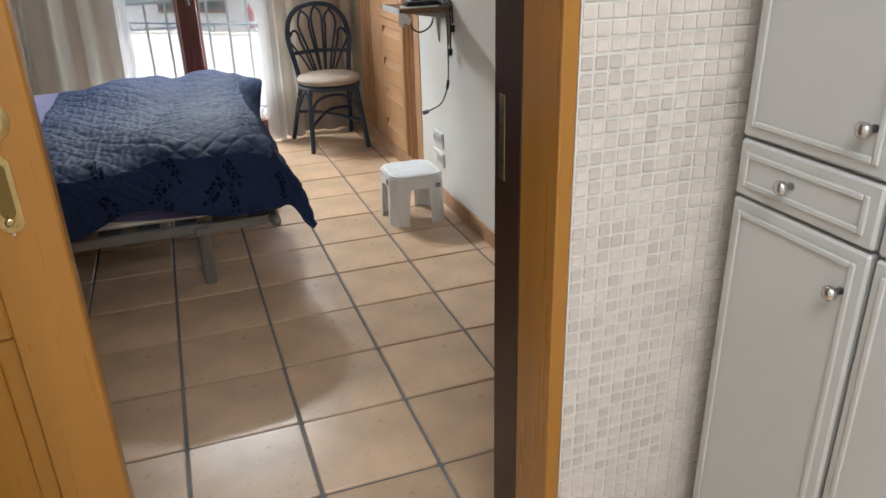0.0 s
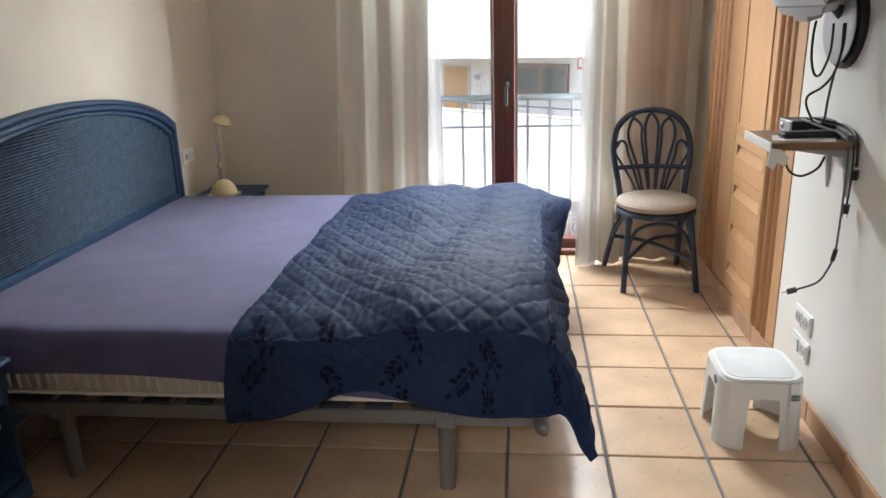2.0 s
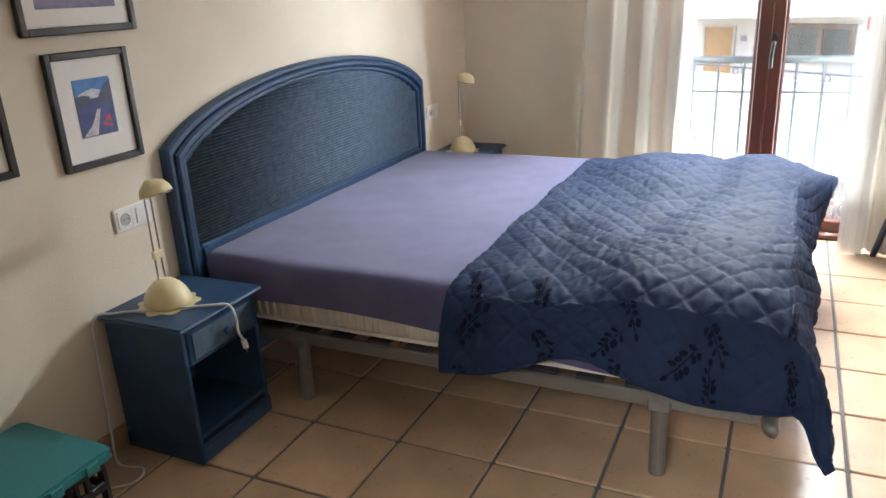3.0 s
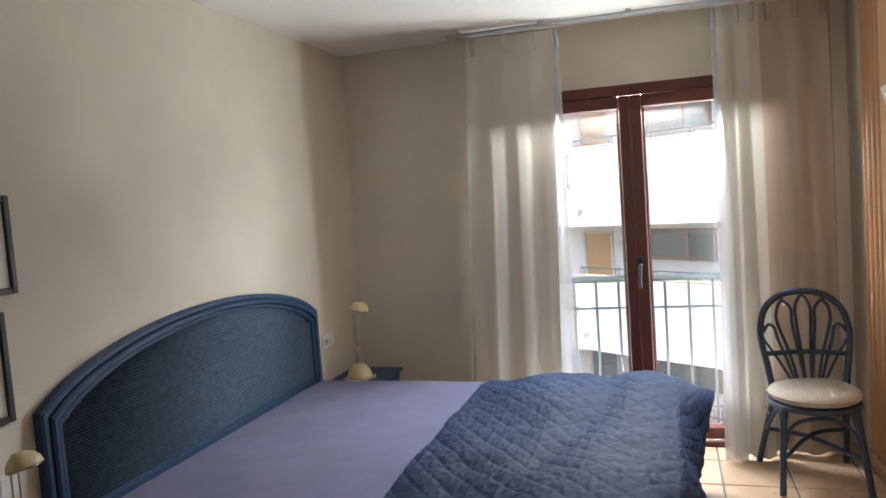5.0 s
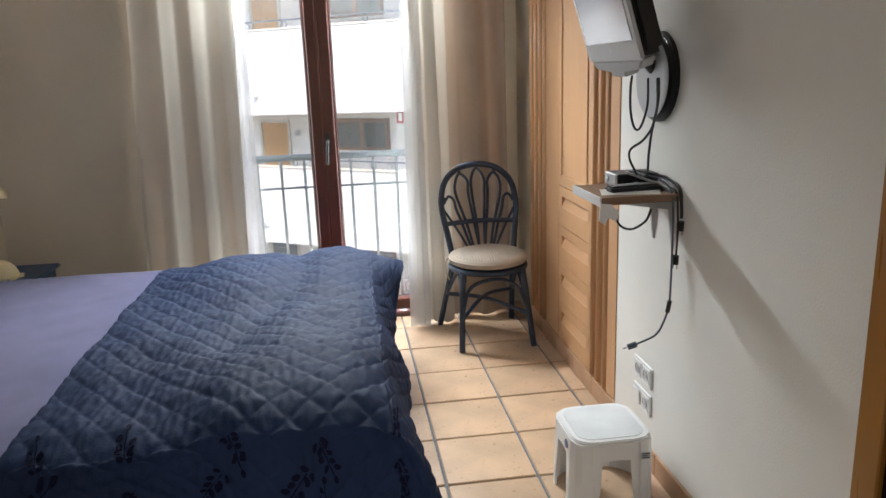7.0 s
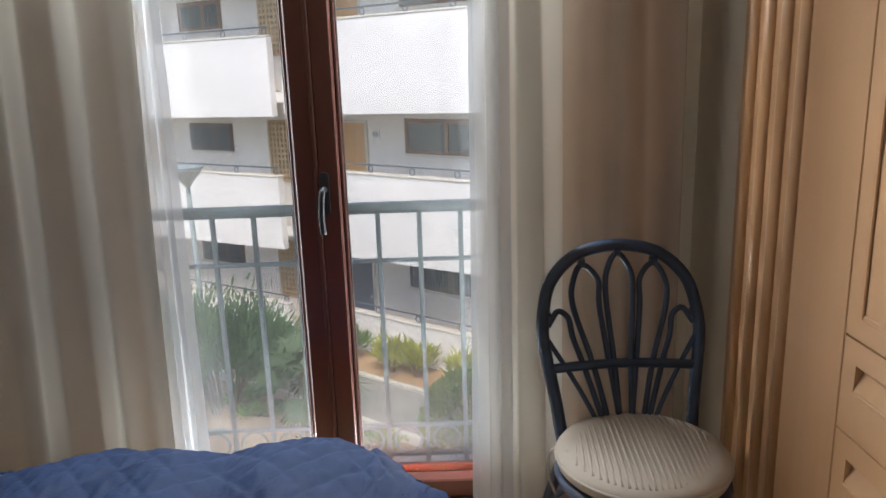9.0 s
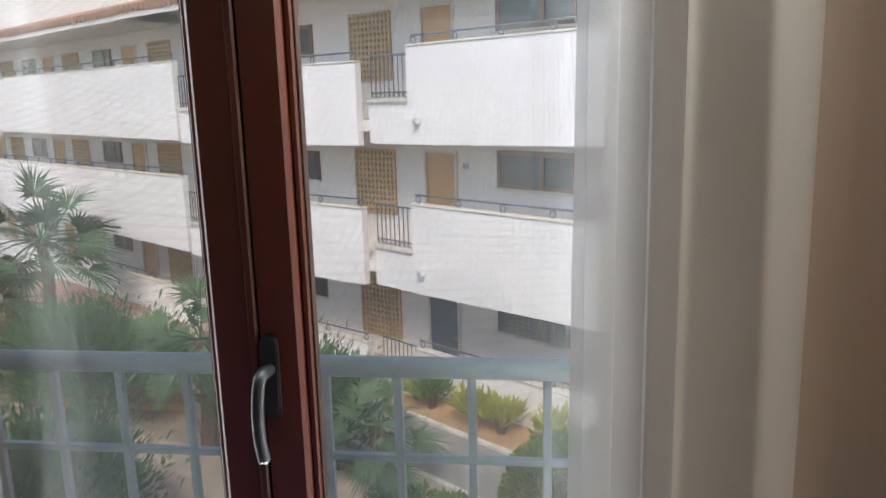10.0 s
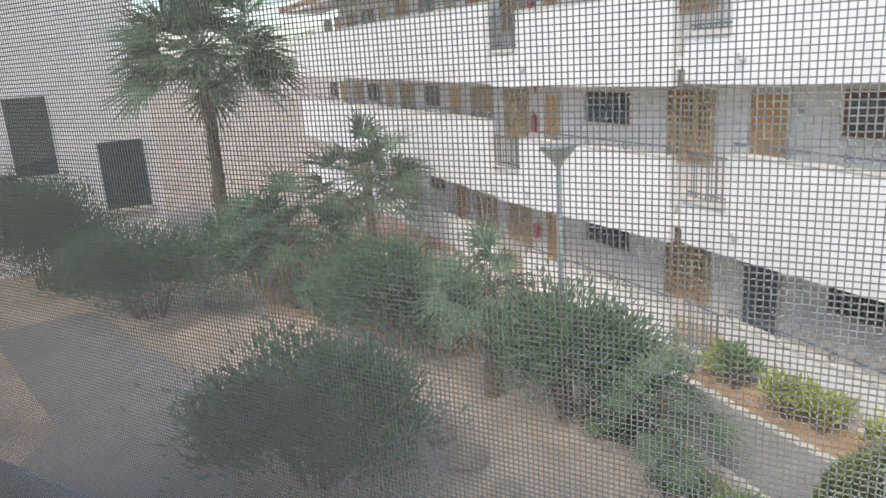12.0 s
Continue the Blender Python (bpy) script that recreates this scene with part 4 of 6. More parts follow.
cable([(1.27, 3.5, 1.113), (1.33, 3.42, 1.102), (1.342, 3.385, 1.095), (1.341, 3.31, 1.077), (1.341, 3.29, 1.02), (1.34, 3.285, 0.985)], 0.005, "black mains lead with its plug hanging", M_BLACK, plug=((1.34, 3.285, 0.975), (0, 0.1, -1)))
cable([(1.3, 3.35, 1.067), (1.33, 3.365, 1.072), (1.331, 3.31, 1.067), (1.33, 3.29, 1), (1.329, 3.285, 0.92), (1.327, 3.285, 0.865)], 0.0035, "thin black lead with a small plug", M_BLACK, plug=((1.327, 3.285, 0.865), (0, 0.1, -1)))
cable([(1.15, 3.365, 1.012), (1.15, 3.355, 0.985), (1.165, 3.345, 0.958), (1.2, 3.34, 0.948), (1.245, 3.34, 0.972), (1.265, 3.345, 1.01)], 0.004, "black lead looping under the shelf", M_BLACK)
cable([(1.23, 3.48, 1.113), (1.28, 3.4, 1.092), (1.31, 3.385, 1.083), (1.32, 3.325, 1.067)], 0.005, "grey tangled leads lying on the shelf", M_SILVER)

# ---- plastic stool ----
stool = thing("step_stool", "white moulded plastic step stool on tapered legs", "stool")
KX0, KX1, KY0, KY1, KZ = 0.982, 1.262, 3.228, 3.512, 0.262


def rounded(x0, y0, x1, y1, r, n=6):
    out = []
    for cx, cy, a0 in ((x1 - r, y1 - r, 0), (x0 + r, y1 - r, 90), (x0 + r, y0 + r, 180), (x1 - r, y0 + r, 270)):
        out += [(cx + r * math.cos(radians(a0 + 90 * k / n)), cy + r * math.sin(radians(a0 + 90 * k / n))) for k in range(n + 1)]
    return out


part("seat_plate", prism(rounded(KX0 + 0.004, KY0 + 0.004, KX1 - 0.004, KY1 - 0.004, 0.062, 3), KZ - 0.012, KZ, "z", 0.004), M_WHITE, stool)
part("anti_slip_pad", prism(rounded(KX0 + 0.024, KY0 + 0.024, KX1 - 0.024, KY1 - 0.024, 0.05), KZ + 0.0003, KZ + 0.002, "z"), mat("grey_white_pad", (0.62, 0.63, 0.63), 0.8), stool)


def apron(a, b, inward):
    """A skirt between two legs with an arched lower edge."""
    a, b, w = Vector(a), Vector(b), Vector(inward)
    bm = bmesh.new()
    n, rows = 20, []
    for k in range(n + 1):
        s = k / n
        p = a.lerp(b, s)
        e = abs(2 * s - 1)
        low = KZ - 0.075 - (0.187 * max(0, (e - 0.62) / 0.38) ** 0.35 if e > 0.62 else -0.008 * (1 - e))
        low = max(low, 0.0)
        out = -w * 0.010 * (1 - low / KZ)
        rows.append([bm.verts.new(p + Vector((0, 0, KZ - 0.010))), bm.verts.new(p + out + Vector((0, 0, low))), bm.verts.new(p + out + w * 0.006 + Vector((0, 0, low))), bm.verts.new(p + w * 0.006 + Vector((0, 0, KZ - 0.012)))])
    for r, s in zip(rows, rows[1:]):
        for k in range(4):
            bm.faces.new((r[k], r[(k + 1) % 4], s[(k + 1) % 4], s[k]))
    bm.faces.new(rows[0])
    bm.faces.new(rows[-1][::-1])
    bmesh.ops.recalc_face_normals(bm, faces=bm.faces[:])
    return bm


for a, b, w in (((KX0, KY0 + 0.058, 0), (KX0, KY1 - 0.058, 0), (1, 0, 0)), ((KX1, KY0 + 0.058, 0), (KX1, KY1 - 0.058, 0), (-1, 0, 0)),
                ((KX0 + 0.058, KY0, 0), (KX1 - 0.058, KY0, 0), (0, 1, 0)), ((KX0 + 0.058, KY1, 0), (KX1 - 0.058, KY1, 0), (0, -1, 0))):
    part("apron", apron(a, b, w), M_WHITE, stool)
for cx, cy, sx, sy in ((KX0, KY0, 1, 1), (KX1, KY0, -1, 1), (KX0, KY1, 1, -1), (KX1, KY1, -1, -1)):
    b = bmesh.new()
    rows = []
    for z, o in ((0.0, 0.010), (KZ - 0.010, 0.0)):
        c, r = 0.058, 0.007
        q = [(cx - o * sx, cy + (c + 0.022) * sy), (cx - o * sx, cy + c * sy), (cx + 0.010 * sx - o * sx * 0.8, cy + 0.026 * sy), (cx + 0.026 * sx, cy + 0.010 * sy - o * sy * 0.8), (cx + c * sx, cy - o * sy), (cx + (c + 0.022) * sx, cy - o * sy),
             (cx + (c + 0.022) * sx, cy + (r - o) * sy), (cx + c * sx, cy + (r - o) * sy), (cx + 0.030 * sx, cy + 0.018 * sy), (cx + 0.018 * sx, cy + 0.030 * sy), (cx + (r - o) * sx, cy + c * sy), (cx + (r - o) * sx, cy + (c + 0.022) * sy)]
        rows.append([b.verts.new((px, py, z)) for px, py in q])
    for k in range(12):
        b.faces.new((rows[0][k], rows[0][(k + 1) % 12], rows[1][(k + 1) % 12], rows[1][k]))
    b.faces.new(rows[0][::-1])
    b.faces.new(rows[1])
    bmesh.ops.recalc_face_normals(b, faces=b.faces[:])
    part("leg", b, M_WHITE, stool)
stk = part("sticker", box((1.205, KY0 - 0.0075, 0.192), (1.235, KY0 - 0.006, 0.216)), M_SILVER, stool, "small printed price sticker")
for k in range(3):
    part("print_bar", box((1.208, KY0 - 0.0085, 0.196 + k * 0.007), (1.232 - 0.006 * (k % 2), KY0 - 0.0076, 0.199 + k * 0.007)), M_BLACK, stk)
part("badge", moved(lathe([(0.016, 0.0), (0.016, 0.002), (0.012, 0.003)], 18), pose(KX0 - 0.003, 3.32, 0.222, 0, -90, 0)), mat("blue_red_badge", (0.12, 0.12, 0.25), 0.5), stool, "small oval maker's badge")

# ---- rattan chair ----
ch = thing("rattan_chair", "blue-black painted rattan chair with a fan back", "chair")
FLp, FRp, BLp, BRp = Vector((0.855, 4.765, 0)), Vector((1.25, 4.775, 0)), Vector((0.80, 5.235, 0)), Vector((1.235, 5.25, 0))
SC = Vector((1.035, 4.93, 0.43))
seat_pts = [SC + Vector((0.20 * math.cos(a), 0.205 * math.sin(a), 0)) for a in [2 * math.pi * k / 28 for k in range(28)]]
part("seat_rim", tube(seat_pts, 0.016, 8, closed=True), M_CHAIR, ch, smooth=True)
part("seat", moved(lathe([(0.19, 0.0), (0.195, 0.006), (0.19, 0.012)], 28), Matrix.Translation((SC.x, SC.y, SC.z - 0.004))), M_CHAIR, ch)


def bar(name, pts, r, steps=7, label=""):
    part(name, tube(smooth_line(pts, steps), r, 8), M_CHAIR, ch, label, smooth=True)


tops = {"FL": Vector((0.875, 4.80, 0.43)), "FR": Vector((1.195, 4.80, 0.43)), "BL": Vector((0.868, 5.06, 0.43)), "BR": Vector((1.205, 5.065, 0.43))}
for k, foot in (("FL", FLp), ("FR", FRp), ("BL", BLp), ("BR", BRp)):
    bar("leg", [foot, foot.lerp(tops[k], 0.5) + Vector((0, 0.004, 0)), tops[k]], 0.0165)
    part("binding", tube([tops[k] + Vector((0, 0, -0.05)), tops[k] + Vector((0, 0, -0.02))], 0.0195, 10), M_CHAIR, ch)
# cross stretchers and curved braces under the seat
bar("stretcher", [FLp.lerp(tops["FL"], 0.42), Vector((1.03, 5.0, 0.235)), BRp.lerp(tops["BR"], 0.5)], 0.011)
bar("stretcher", [FRp.lerp(tops["FR"], 0.42), Vector((1.03, 5.01, 0.215)), BLp.lerp(tops["BL"], 0.5)], 0.011)
bar("brace", [FLp.lerp(tops["FL"], 0.45), Vector((0.91, 4.79, 0.34)), Vector((1.04, 4.785, 0.385)), Vector((1.16, 4.79, 0.34)), FRp.lerp(tops["FR"], 0.45)], 0.010, 8)
for a, c in (("FL", "BL"), ("FR", "BR")):
    fa, fb = {"FL": FLp, "FR": FRp}[a], {"BL": BLp, "BR": BRp}[c]
    bar("brace", [fa.lerp(tops[a], 0.5), (tops[a] + tops[c]) / 2 - Vector((0, 0, 0.045)), fb.lerp(tops[c], 0.5)], 0.010, 8)


def back(u, h):
    """A point of the tilted back: u across, h above the seat."""
    return Vector((1.04 + u, 5.085 + 0.34 * h + 0.05 * abs(u) * 0, 0.43 + h))


hoop = [back(-0.172, -0.01), back(-0.19, 0.12), back(-0.212, 0.25), back(-0.212, 0.33), back(-0.185, 0.42), back(-0.11, 0.487), back(0, 0.508),
        back(0.11, 0.487), back(0.185, 0.42), back(0.212, 0.33), back(0.212, 0.25), back(0.19, 0.12), back(0.172, -0.01)]
bar("back_hoop", hoop, 0.0175, 8)
bar("cross_bar", [back(-0.203, 0.19), back(-0.1, 0.197), back(0, 0.2), back(0.1, 0.197), back(0.203, 0.19)], 0.0135, 5)
for s in (-1, 0, 1):
    u = s * 0.092
    bar("fan_loop", [back(s * 0.022 - 0.014, 0.0), back(u * 0.62 - 0.022, 0.19), back(u - 0.036, 0.36 - abs(s) * 0.012), back(u - 0.032, 0.436 - abs(s) * 0.018), back(u + s * 0.006, 0.486 - abs(s) * 0.028),
                     back(u + 0.036, 0.436 - abs(s) * 0.018), back(u + 0.036, 0.36 - abs(s) * 0.012), back(u * 0.62 + 0.022, 0.19), back(s * 0.022 + 0.014, 0.0)], 0.0082, 7)
for s in (-1, 1):
    bar("fan_loop", [back(s * 0.045, 0.0), back(s * 0.105, 0.19), back(s * 0.133, 0.27), back(s * 0.143, 0.32), back(s * 0.172, 0.338), back(s * 0.2, 0.30)], 0.0082, 7)
    bar("fan_cane", [back(s * 0.05, 0.0), back(s * 0.13, 0.15), back(s * 0.205, 0.27)], 0.007, 5)
for u, h in ((0, 0.475), (-0.1, 0.45), (0.1, 0.45), (-0.2, 0.31), (0.2, 0.31)):
    p = back(u, h + 0.015)
    part("binding", tube([p - Vector((0.009, 0, 0)), p + Vector((0.009, 0, 0))], 0.0125, 8), M_CHAIR, ch)
cu = thing("chair_cushion", "round beige ribbed cushion tied to the chair", "cushion")
cb = lathe([(0.02, 0.0), (0.19, 0.002), (0.208, 0.012), (0.213, 0.03), (0.206, 0.047), (0.17, 0.058), (0.08, 0.063), (0.005, 0.064)], 64)
for v in cb.verts:
    rr_ = math.hypot(v.co.x, v.co.y)
    if v.co.z > 0.02 and rr_ < 0.2:
        v.co.z += 0.0022 * math.sin(v.co.x * 520)
part("pad", moved(cb, Matrix.Translation((1.035, 4.925, SC.z + 0.0165))), M_CUSH, cu, smooth=True)
for k in range(26):
    x = -0.19 + k * 0.0152
    hw = math.sqrt(max(0.0, 0.188 ** 2 - x * x))
    zt = lambda yy: SC.z + 0.0165 + 0.0665 - 0.018 * (math.hypot(x, yy) / 0.2) ** 4
    part("rib", tube([(1.035 + x * 0.94 + j * 0.003, 4.925 + hw * j / 4, zt(hw * j / 4)) for j in range(-4, 5)], 0.0038, 5), M_CUSH, cu, smooth=True)
part("piping", tube([(1.035 + 0.212 * math.cos(a), 4.925 + 0.212 * math.sin(a), SC.z + 0.05) for a in [2 * math.pi * k / 40 for k in range(40)]], 0.004, 6, closed=True), M_CUSH, cu, smooth=True)
for s, px in ((-1, 0.84), (1, 1.23)):
    part("tie", tube(smooth_line([(px, 4.99, 0.475), (px + s * 0.02, 5.02, 0.44), (px + s * 0.025, 5.0, 0.39), (px + s * 0.01, 4.99, 0.34)], 5), 0.004, 6), M_CUSH, cu)

# ---- framed photographs ----
def art(name, cols, seed):
    """A printed landscape: a soft stack of colour bands broken by noise."""
    m = bpy.data.materials.new(name)
    m.use_nodes = True
    n, l = m.node_tree.nodes, m.node_tree.links
    tc, sp, nz, ma, rp = n.new("ShaderNodeTexCoord"), n.new("ShaderNodeSeparateXYZ"), n.new("ShaderNodeTexNoise"), n.new("ShaderNodeMath"), n.new("ShaderNodeValToRGB")
    l.new(tc.outputs["Generated"], sp.inputs[0])
    l.new(tc.outputs["Generated"], nz.inputs["Vector"])
    nz.inputs["Scale"].default_value, nz.inputs["Detail"].default_value = 4 + seed, 8
    ma.operation = "MULTIPLY_ADD"
    ma.inputs[1].default_value = 0.55
    l.new(nz.outputs["Fac"], ma.inputs[0])
    l.new(sp.outputs["Z"], ma.inputs[2])
    e = rp.color_ramp.elements
    for i, (pos, c) in enumerate(cols):
        q = e[i] if i < 2 else e.new(pos)
        q.position, q.color = pos, (*c, 1)
    mr = n.new("ShaderNodeMapRange")
    mr.inputs[1].default_value, mr.inputs[2].default_value = 0.2, 1.35
    l.new(ma.outputs[0], mr.inputs[0])
    l.new(mr.outputs[0], rp.inputs[0])
    l.new(rp.outputs[0], n["Principled BSDF"].inputs["Base Color"])
    n["Principled BSDF"].inputs["Roughness"].default_value = 0.5
    return m


def picture(y0, y1, z0, z1, mount, material, label, shapes=()):
    t = thing("picture_frame", label, "picture", "framed photographs on the bedroom wall")
    f, w, x0 = bmesh.new(), 0.022, WX0 + 0.001
    for a, c in (((y0, z0), (y0 + w, z1)), ((y1 - w, z0), (y1, z1)), ((y0 + w, z0), (y1 - w, z0 + w)), ((y0 + w, z1 - w), (y1 - w, z1))):
        box((x0, a[0], a[1]), (x0 + 0.02, c[0], c[1]), 0.003, f)
    part("frame", f, M_FRAME, t)
    part("mount", box((x0, y0 + w, z0 + w), (x0 + 0.008, y1 - w, z1 - w)), M_MOUNT, t)
    pr_ = part("print", box((x0 + 0.0082, y0 + w + mount, z0 + w + mount * 1.15), (x0 + 0.0092, y1 - w - mount, z1 - w - mount)), material, t)
    pw_, ph_ = y1 - y0 - 2 * (w + mount), z1 - z0 - 2 * w - 2.15 * mount
    for k, (nm, pts, m) in enumerate(shapes):
        # printed patches, as fractions of the sheet
        xa = x0 + 0.0094 + 0.0003 * k
        part(nm, prism([(y0 + w + mount + a * pw_, z0 + w + mount * 1.15 + b * ph_) for a, b in pts], xa, xa + 0.0002, "x"), m, pr_)
    return t


def ink(name, color):
    return mat(name, color, 0.5, var=0.3, scale=45, bump=0)


A1 = art("fjord_print", [(0.0, (0.03, 0.05, 0.16)), (0.25, (0.30, 0.28, 0.36)), (0.40, (0.05, 0.07, 0.20)), (0.62, (0.03, 0.05, 0.17)), (0.74, (0.35, 0.42, 0.58)), (1.0, (0.03, 0.14, 0.42))], 2)
A2 = art("harbour_print", [(0.0, (0.10, 0.10, 0.20)), (0.3, (0.25, 0.22, 0.33)), (0.48, (0.03, 0.03, 0.10)), (0.62, (0.40, 0.30, 0.36)), (0.75, (0.10, 0.10, 0.22)), (1.0, (0.45, 0.48, 0.58))], 5)
A3 = art("autumn_lake_print", [(0.0, (0.12, 0.03, 0.008)), (0.25, (0.16, 0.055, 0.02)), (0.42, (0.22, 0.14, 0.085)), (0.6, (0.11, 0.065, 0.035)), (0.8, (0.40, 0.32, 0.24)), (1.0, (0.48, 0.42, 0.36))], 3)
picture(2.45, 2.757, 0.968, 1.322, 0.062, A1, "black-framed fjord photograph in a wide white mount", (
    ("sky", [(0, 0.72), (1, 0.72), (1, 1), (0, 1)], ink("sky_ink", (0.06, 0.20, 0.50))),
    ("cloud", [(0.05, 0.66), (0.75, 0.66), (0.72, 0.78), (0.5, 0.83), (0.3, 0.79), (0.12, 0.76)], ink("cloud_ink", (0.62, 0.64, 0.70))),
    ("water", [(0, 0), (1, 0), (1, 0.56), (0, 0.56)], ink("water_ink", (0.035, 0.06, 0.20))),
    ("mountain", [(0, 0.52), (0.42, 0.55), (0.38, 0.70), (0.2, 0.73), (0, 0.70)], ink("mountain_ink", (0.04, 0.055, 0.12))),
    ("mountain", [(0.55, 0.56), (1, 0.50), (1, 0.96), (0.82, 0.86), (0.66, 0.72)], ink("slope_ink", (0.05, 0.06, 0.13))),
    ("wake", [(0.05, 0.02), (0.42, 0.02), (0.62, 0.46), (0.52, 0.46), (0.34, 0.22)], ink("foam_ink", (0.55, 0.50, 0.55))),
    ("flag", [(0.60, 0.16), (0.88, 0.12), (0.84, 0.36), (0.72, 0.30)], ink("flag_ink", (0.42, 0.05, 0.06))),
    ("flag_cross", [(0.61, 0.20), (0.87, 0.17), (0.87, 0.22), (0.63, 0.25)], ink("cross_ink", (0.08, 0.08, 0.20)))))
picture(2.40, 2.82, 1.372, 1.69, 0.045, A2, "black-framed harbour photograph with white mount")
picture(1.76, 2.298, 1.0, 1.40, 0.05, A3, "black-framed autumn lake photograph with white mount", (
    ("hillside", [(0, 0.42), (1, 0.42), (1, 0.66), (0.6, 0.60), (0.3, 0.52)], ink("hill_ink", (0.13, 0.08, 0.05))),
    ("tree", [(0.86, 0.2), (1, 0.2), (1, 0.98), (0.72, 0.96), (0.62, 0.88), (0.74, 0.84), (0.60, 0.74), (0.78, 0.72), (0.70, 0.62), (0.88, 0.60)], ink("tree_ink", (0.045, 0.03, 0.02))),
    ("heather", [(0, 0), (1, 0), (1, 0.30), (0.8, 0.22), (0.5, 0.25), (0.2, 0.16), (0, 0.20)], ink("heather_ink", (0.17, 0.045, 0.012)))))

# ---- storage crate with a teal lid ----
cr = thing("storage_crate", "black plastic folding crate with a teal lid", "crate")
X0, X1, Y0, Y1 = WX0 + 0.02, -1.30, 1.52, 2.10
for a, b, ax in (((X0, Y0), (X0 + 0.014, Y1), "y"), ((X1 - 0.014, Y0), (X1, Y1), "y"), ((X0 + 0.0145, Y0), (X1 - 0.0145, Y0 + 0.014), "x"), ((X0 + 0.0145, Y1 - 0.014), (X1 - 0.0145, Y1), "x")):
    L, H = (b[1] - a[1] if ax == "y" else b[0] - a[0]), 0.27
    n = max(4, int(L / 0.055))
    for k in range(n + 1):
        s = k * (L - 0.014) / n
        lo = (a[0], a[1] + s, 0) if ax == "y" else (a[0] + s, a[1], 0)
        hi = (b[0], a[1] + s + 0.014, H) if ax == "y" else (a[0] + s + 0.014, b[1], H)
        part("upright", box(lo, hi, 0.002), M_BLACK, cr)
    for z in (0.0, 0.09, 0.18, 0.245):
        part("side_slat", box((a[0] + 0.001, a[1] + 0.001, z), (b[0] - 0.001, b[1] - 0.001, z + 0.026), 0.002), M_BLACK, cr)
part("floor_panel", box((X0 + 0.015, Y0 + 0.015, 0.004), (X1 - 0.015, Y1 - 0.015, 0.02)), M_BLACK, cr)
part("lid", prism(rounded(X0 - 0.004, Y0 - 0.02, X1 + 0.022, Y1 + 0.022, 0.03), 0.272, 0.305, "z", 0.006), M_TEAL, cr, "teal plastic lid")
for k in range(5):
    part("lid_tab", box((X1 + 0.0225, Y0 + 0.06 + k * 0.11, 0.27), (X1 + 0.030, Y0 + 0.10 + k * 0.11, 0.30), 0.003), M_TEAL, cr)

# ---- doorway of the bedroom and its sliding leaf ----
dk = tagged(new("door_1"), "honey oak door casing with a dark brown jamb", "door frame", kind="structure")
for x0, x1, s in ((JX1, JX1 + 0.02, 1), (JX0 - 0.055, JX0 - 0.035, -1)):
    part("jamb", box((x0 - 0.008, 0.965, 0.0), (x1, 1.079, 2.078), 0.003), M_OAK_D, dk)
    part("lining", box((x0 - 0.008, 0.828, 0.0), (x1, 0.9645, 2.078), 0.003), M_OAK, dk)
part("head_jamb", box((JX0 - 0.034, 0.829, 2.055), (JX1 - 0.013, 1.075, 2.078), 0.003), M_OAK_D, dk)
for y0, y1 in ((1.0605, 1.0785),):
    part("casing", box((JX1 + 0.021, y0, 0.0), (JX1 + 0.085, y1, 2.15), 0.004), M_OAK, dk)
    part("casing", box((JX0 - 0.13, y0, 0.0), (JX0 - 0.045, y1, 2.15), 0.004), M_OAK, dk)
    part("casing", box((JX0 - 0.044, y0, 2.065), (JX1 - 0.013, y1, 2.15), 0.004), M_OAK, dk)
part("strike_plate", box((JX1 - 0.0095, 1.03, 0.98), (JX1 - 0.0082, 1.055, 1.14), 0.0005), M_BRASS, dk)
# second door, in the wall with the television
d2 = tagged(new("door_2"), "closed honey oak door in a wooden casing", "door", kind="structure")
for y0, y1 in ((1.45, 1.52), (2.345, 2.42)):
    part("casing", box((WX1 - 0.018, y0, 0.0), (WX1 - 0.0005, y1, 2.13), 0.004), M_OAK, d2)
part("casing", box((WX1 - 0.018, 1.5205, 2.05), (WX1 - 0.0005, 2.3445, 2.13), 0.004), M_OAK, d2)
for y0, y1 in ((1.521, 1.545), (2.355, 2.379)):
    part("jamb", box((WX1 + 0.0005, y0, 0.0), (WX1 + 0.149, y1, 2.055), 0.002), M_OAK_D, d2)
lf2 = box((WX1 + 0.07, 1.546, 0.006), (WX1 + 0.11, 2.354, 2.05), 0.003)
for z0, z1 in ((0.2, 0.85), (1.0, 1.9)):
    box((WX1 + 0.06, 1.66, z0), (WX1 + 0.0695, 2.24, z1), 0.008, lf2)
# oak leaf in the dark jamb brown: the recess's shade is put into the colour
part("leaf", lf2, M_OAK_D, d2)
lf = thing("sliding_door", "honey oak sliding door leaf standing open", "door")
LX0, LX1, LY = -1.02, -0.163, 1.098
fr = box((LX1 - 0.115, LY, 0.008), (LX1, LY + 0.04, 2.05), 0.004)
box((LX0, LY, 0.008), (LX0 + 0.115, LY + 0.04, 2.05), 0.004, fr)
for z0, z1 in ((0.008, 0.2), (0.80, 0.93), (1.92, 2.05)):
    box((LX0 + 0.1155, LY + 0.0005, z0), (LX1 - 0.1155, LY + 0.0395, z1), 0.004, fr)
part("leaf_frame", fr, M_OAK, lf)
for z0, z1 in ((0.2005, 0.7995), (0.9305, 1.9195)):
    pn = box((LX0 + 0.116, LY + 0.012, z0), (LX1 - 0.116, LY + 0.028, z1), 0)
    box((LX0 + 0.145, LY + 0.004, z0 + 0.03), (LX1 - 0.145, LY + 0.0115, z1 - 0.03), 0.006, pn)
    part("panel", pn, M_OAK, lf)
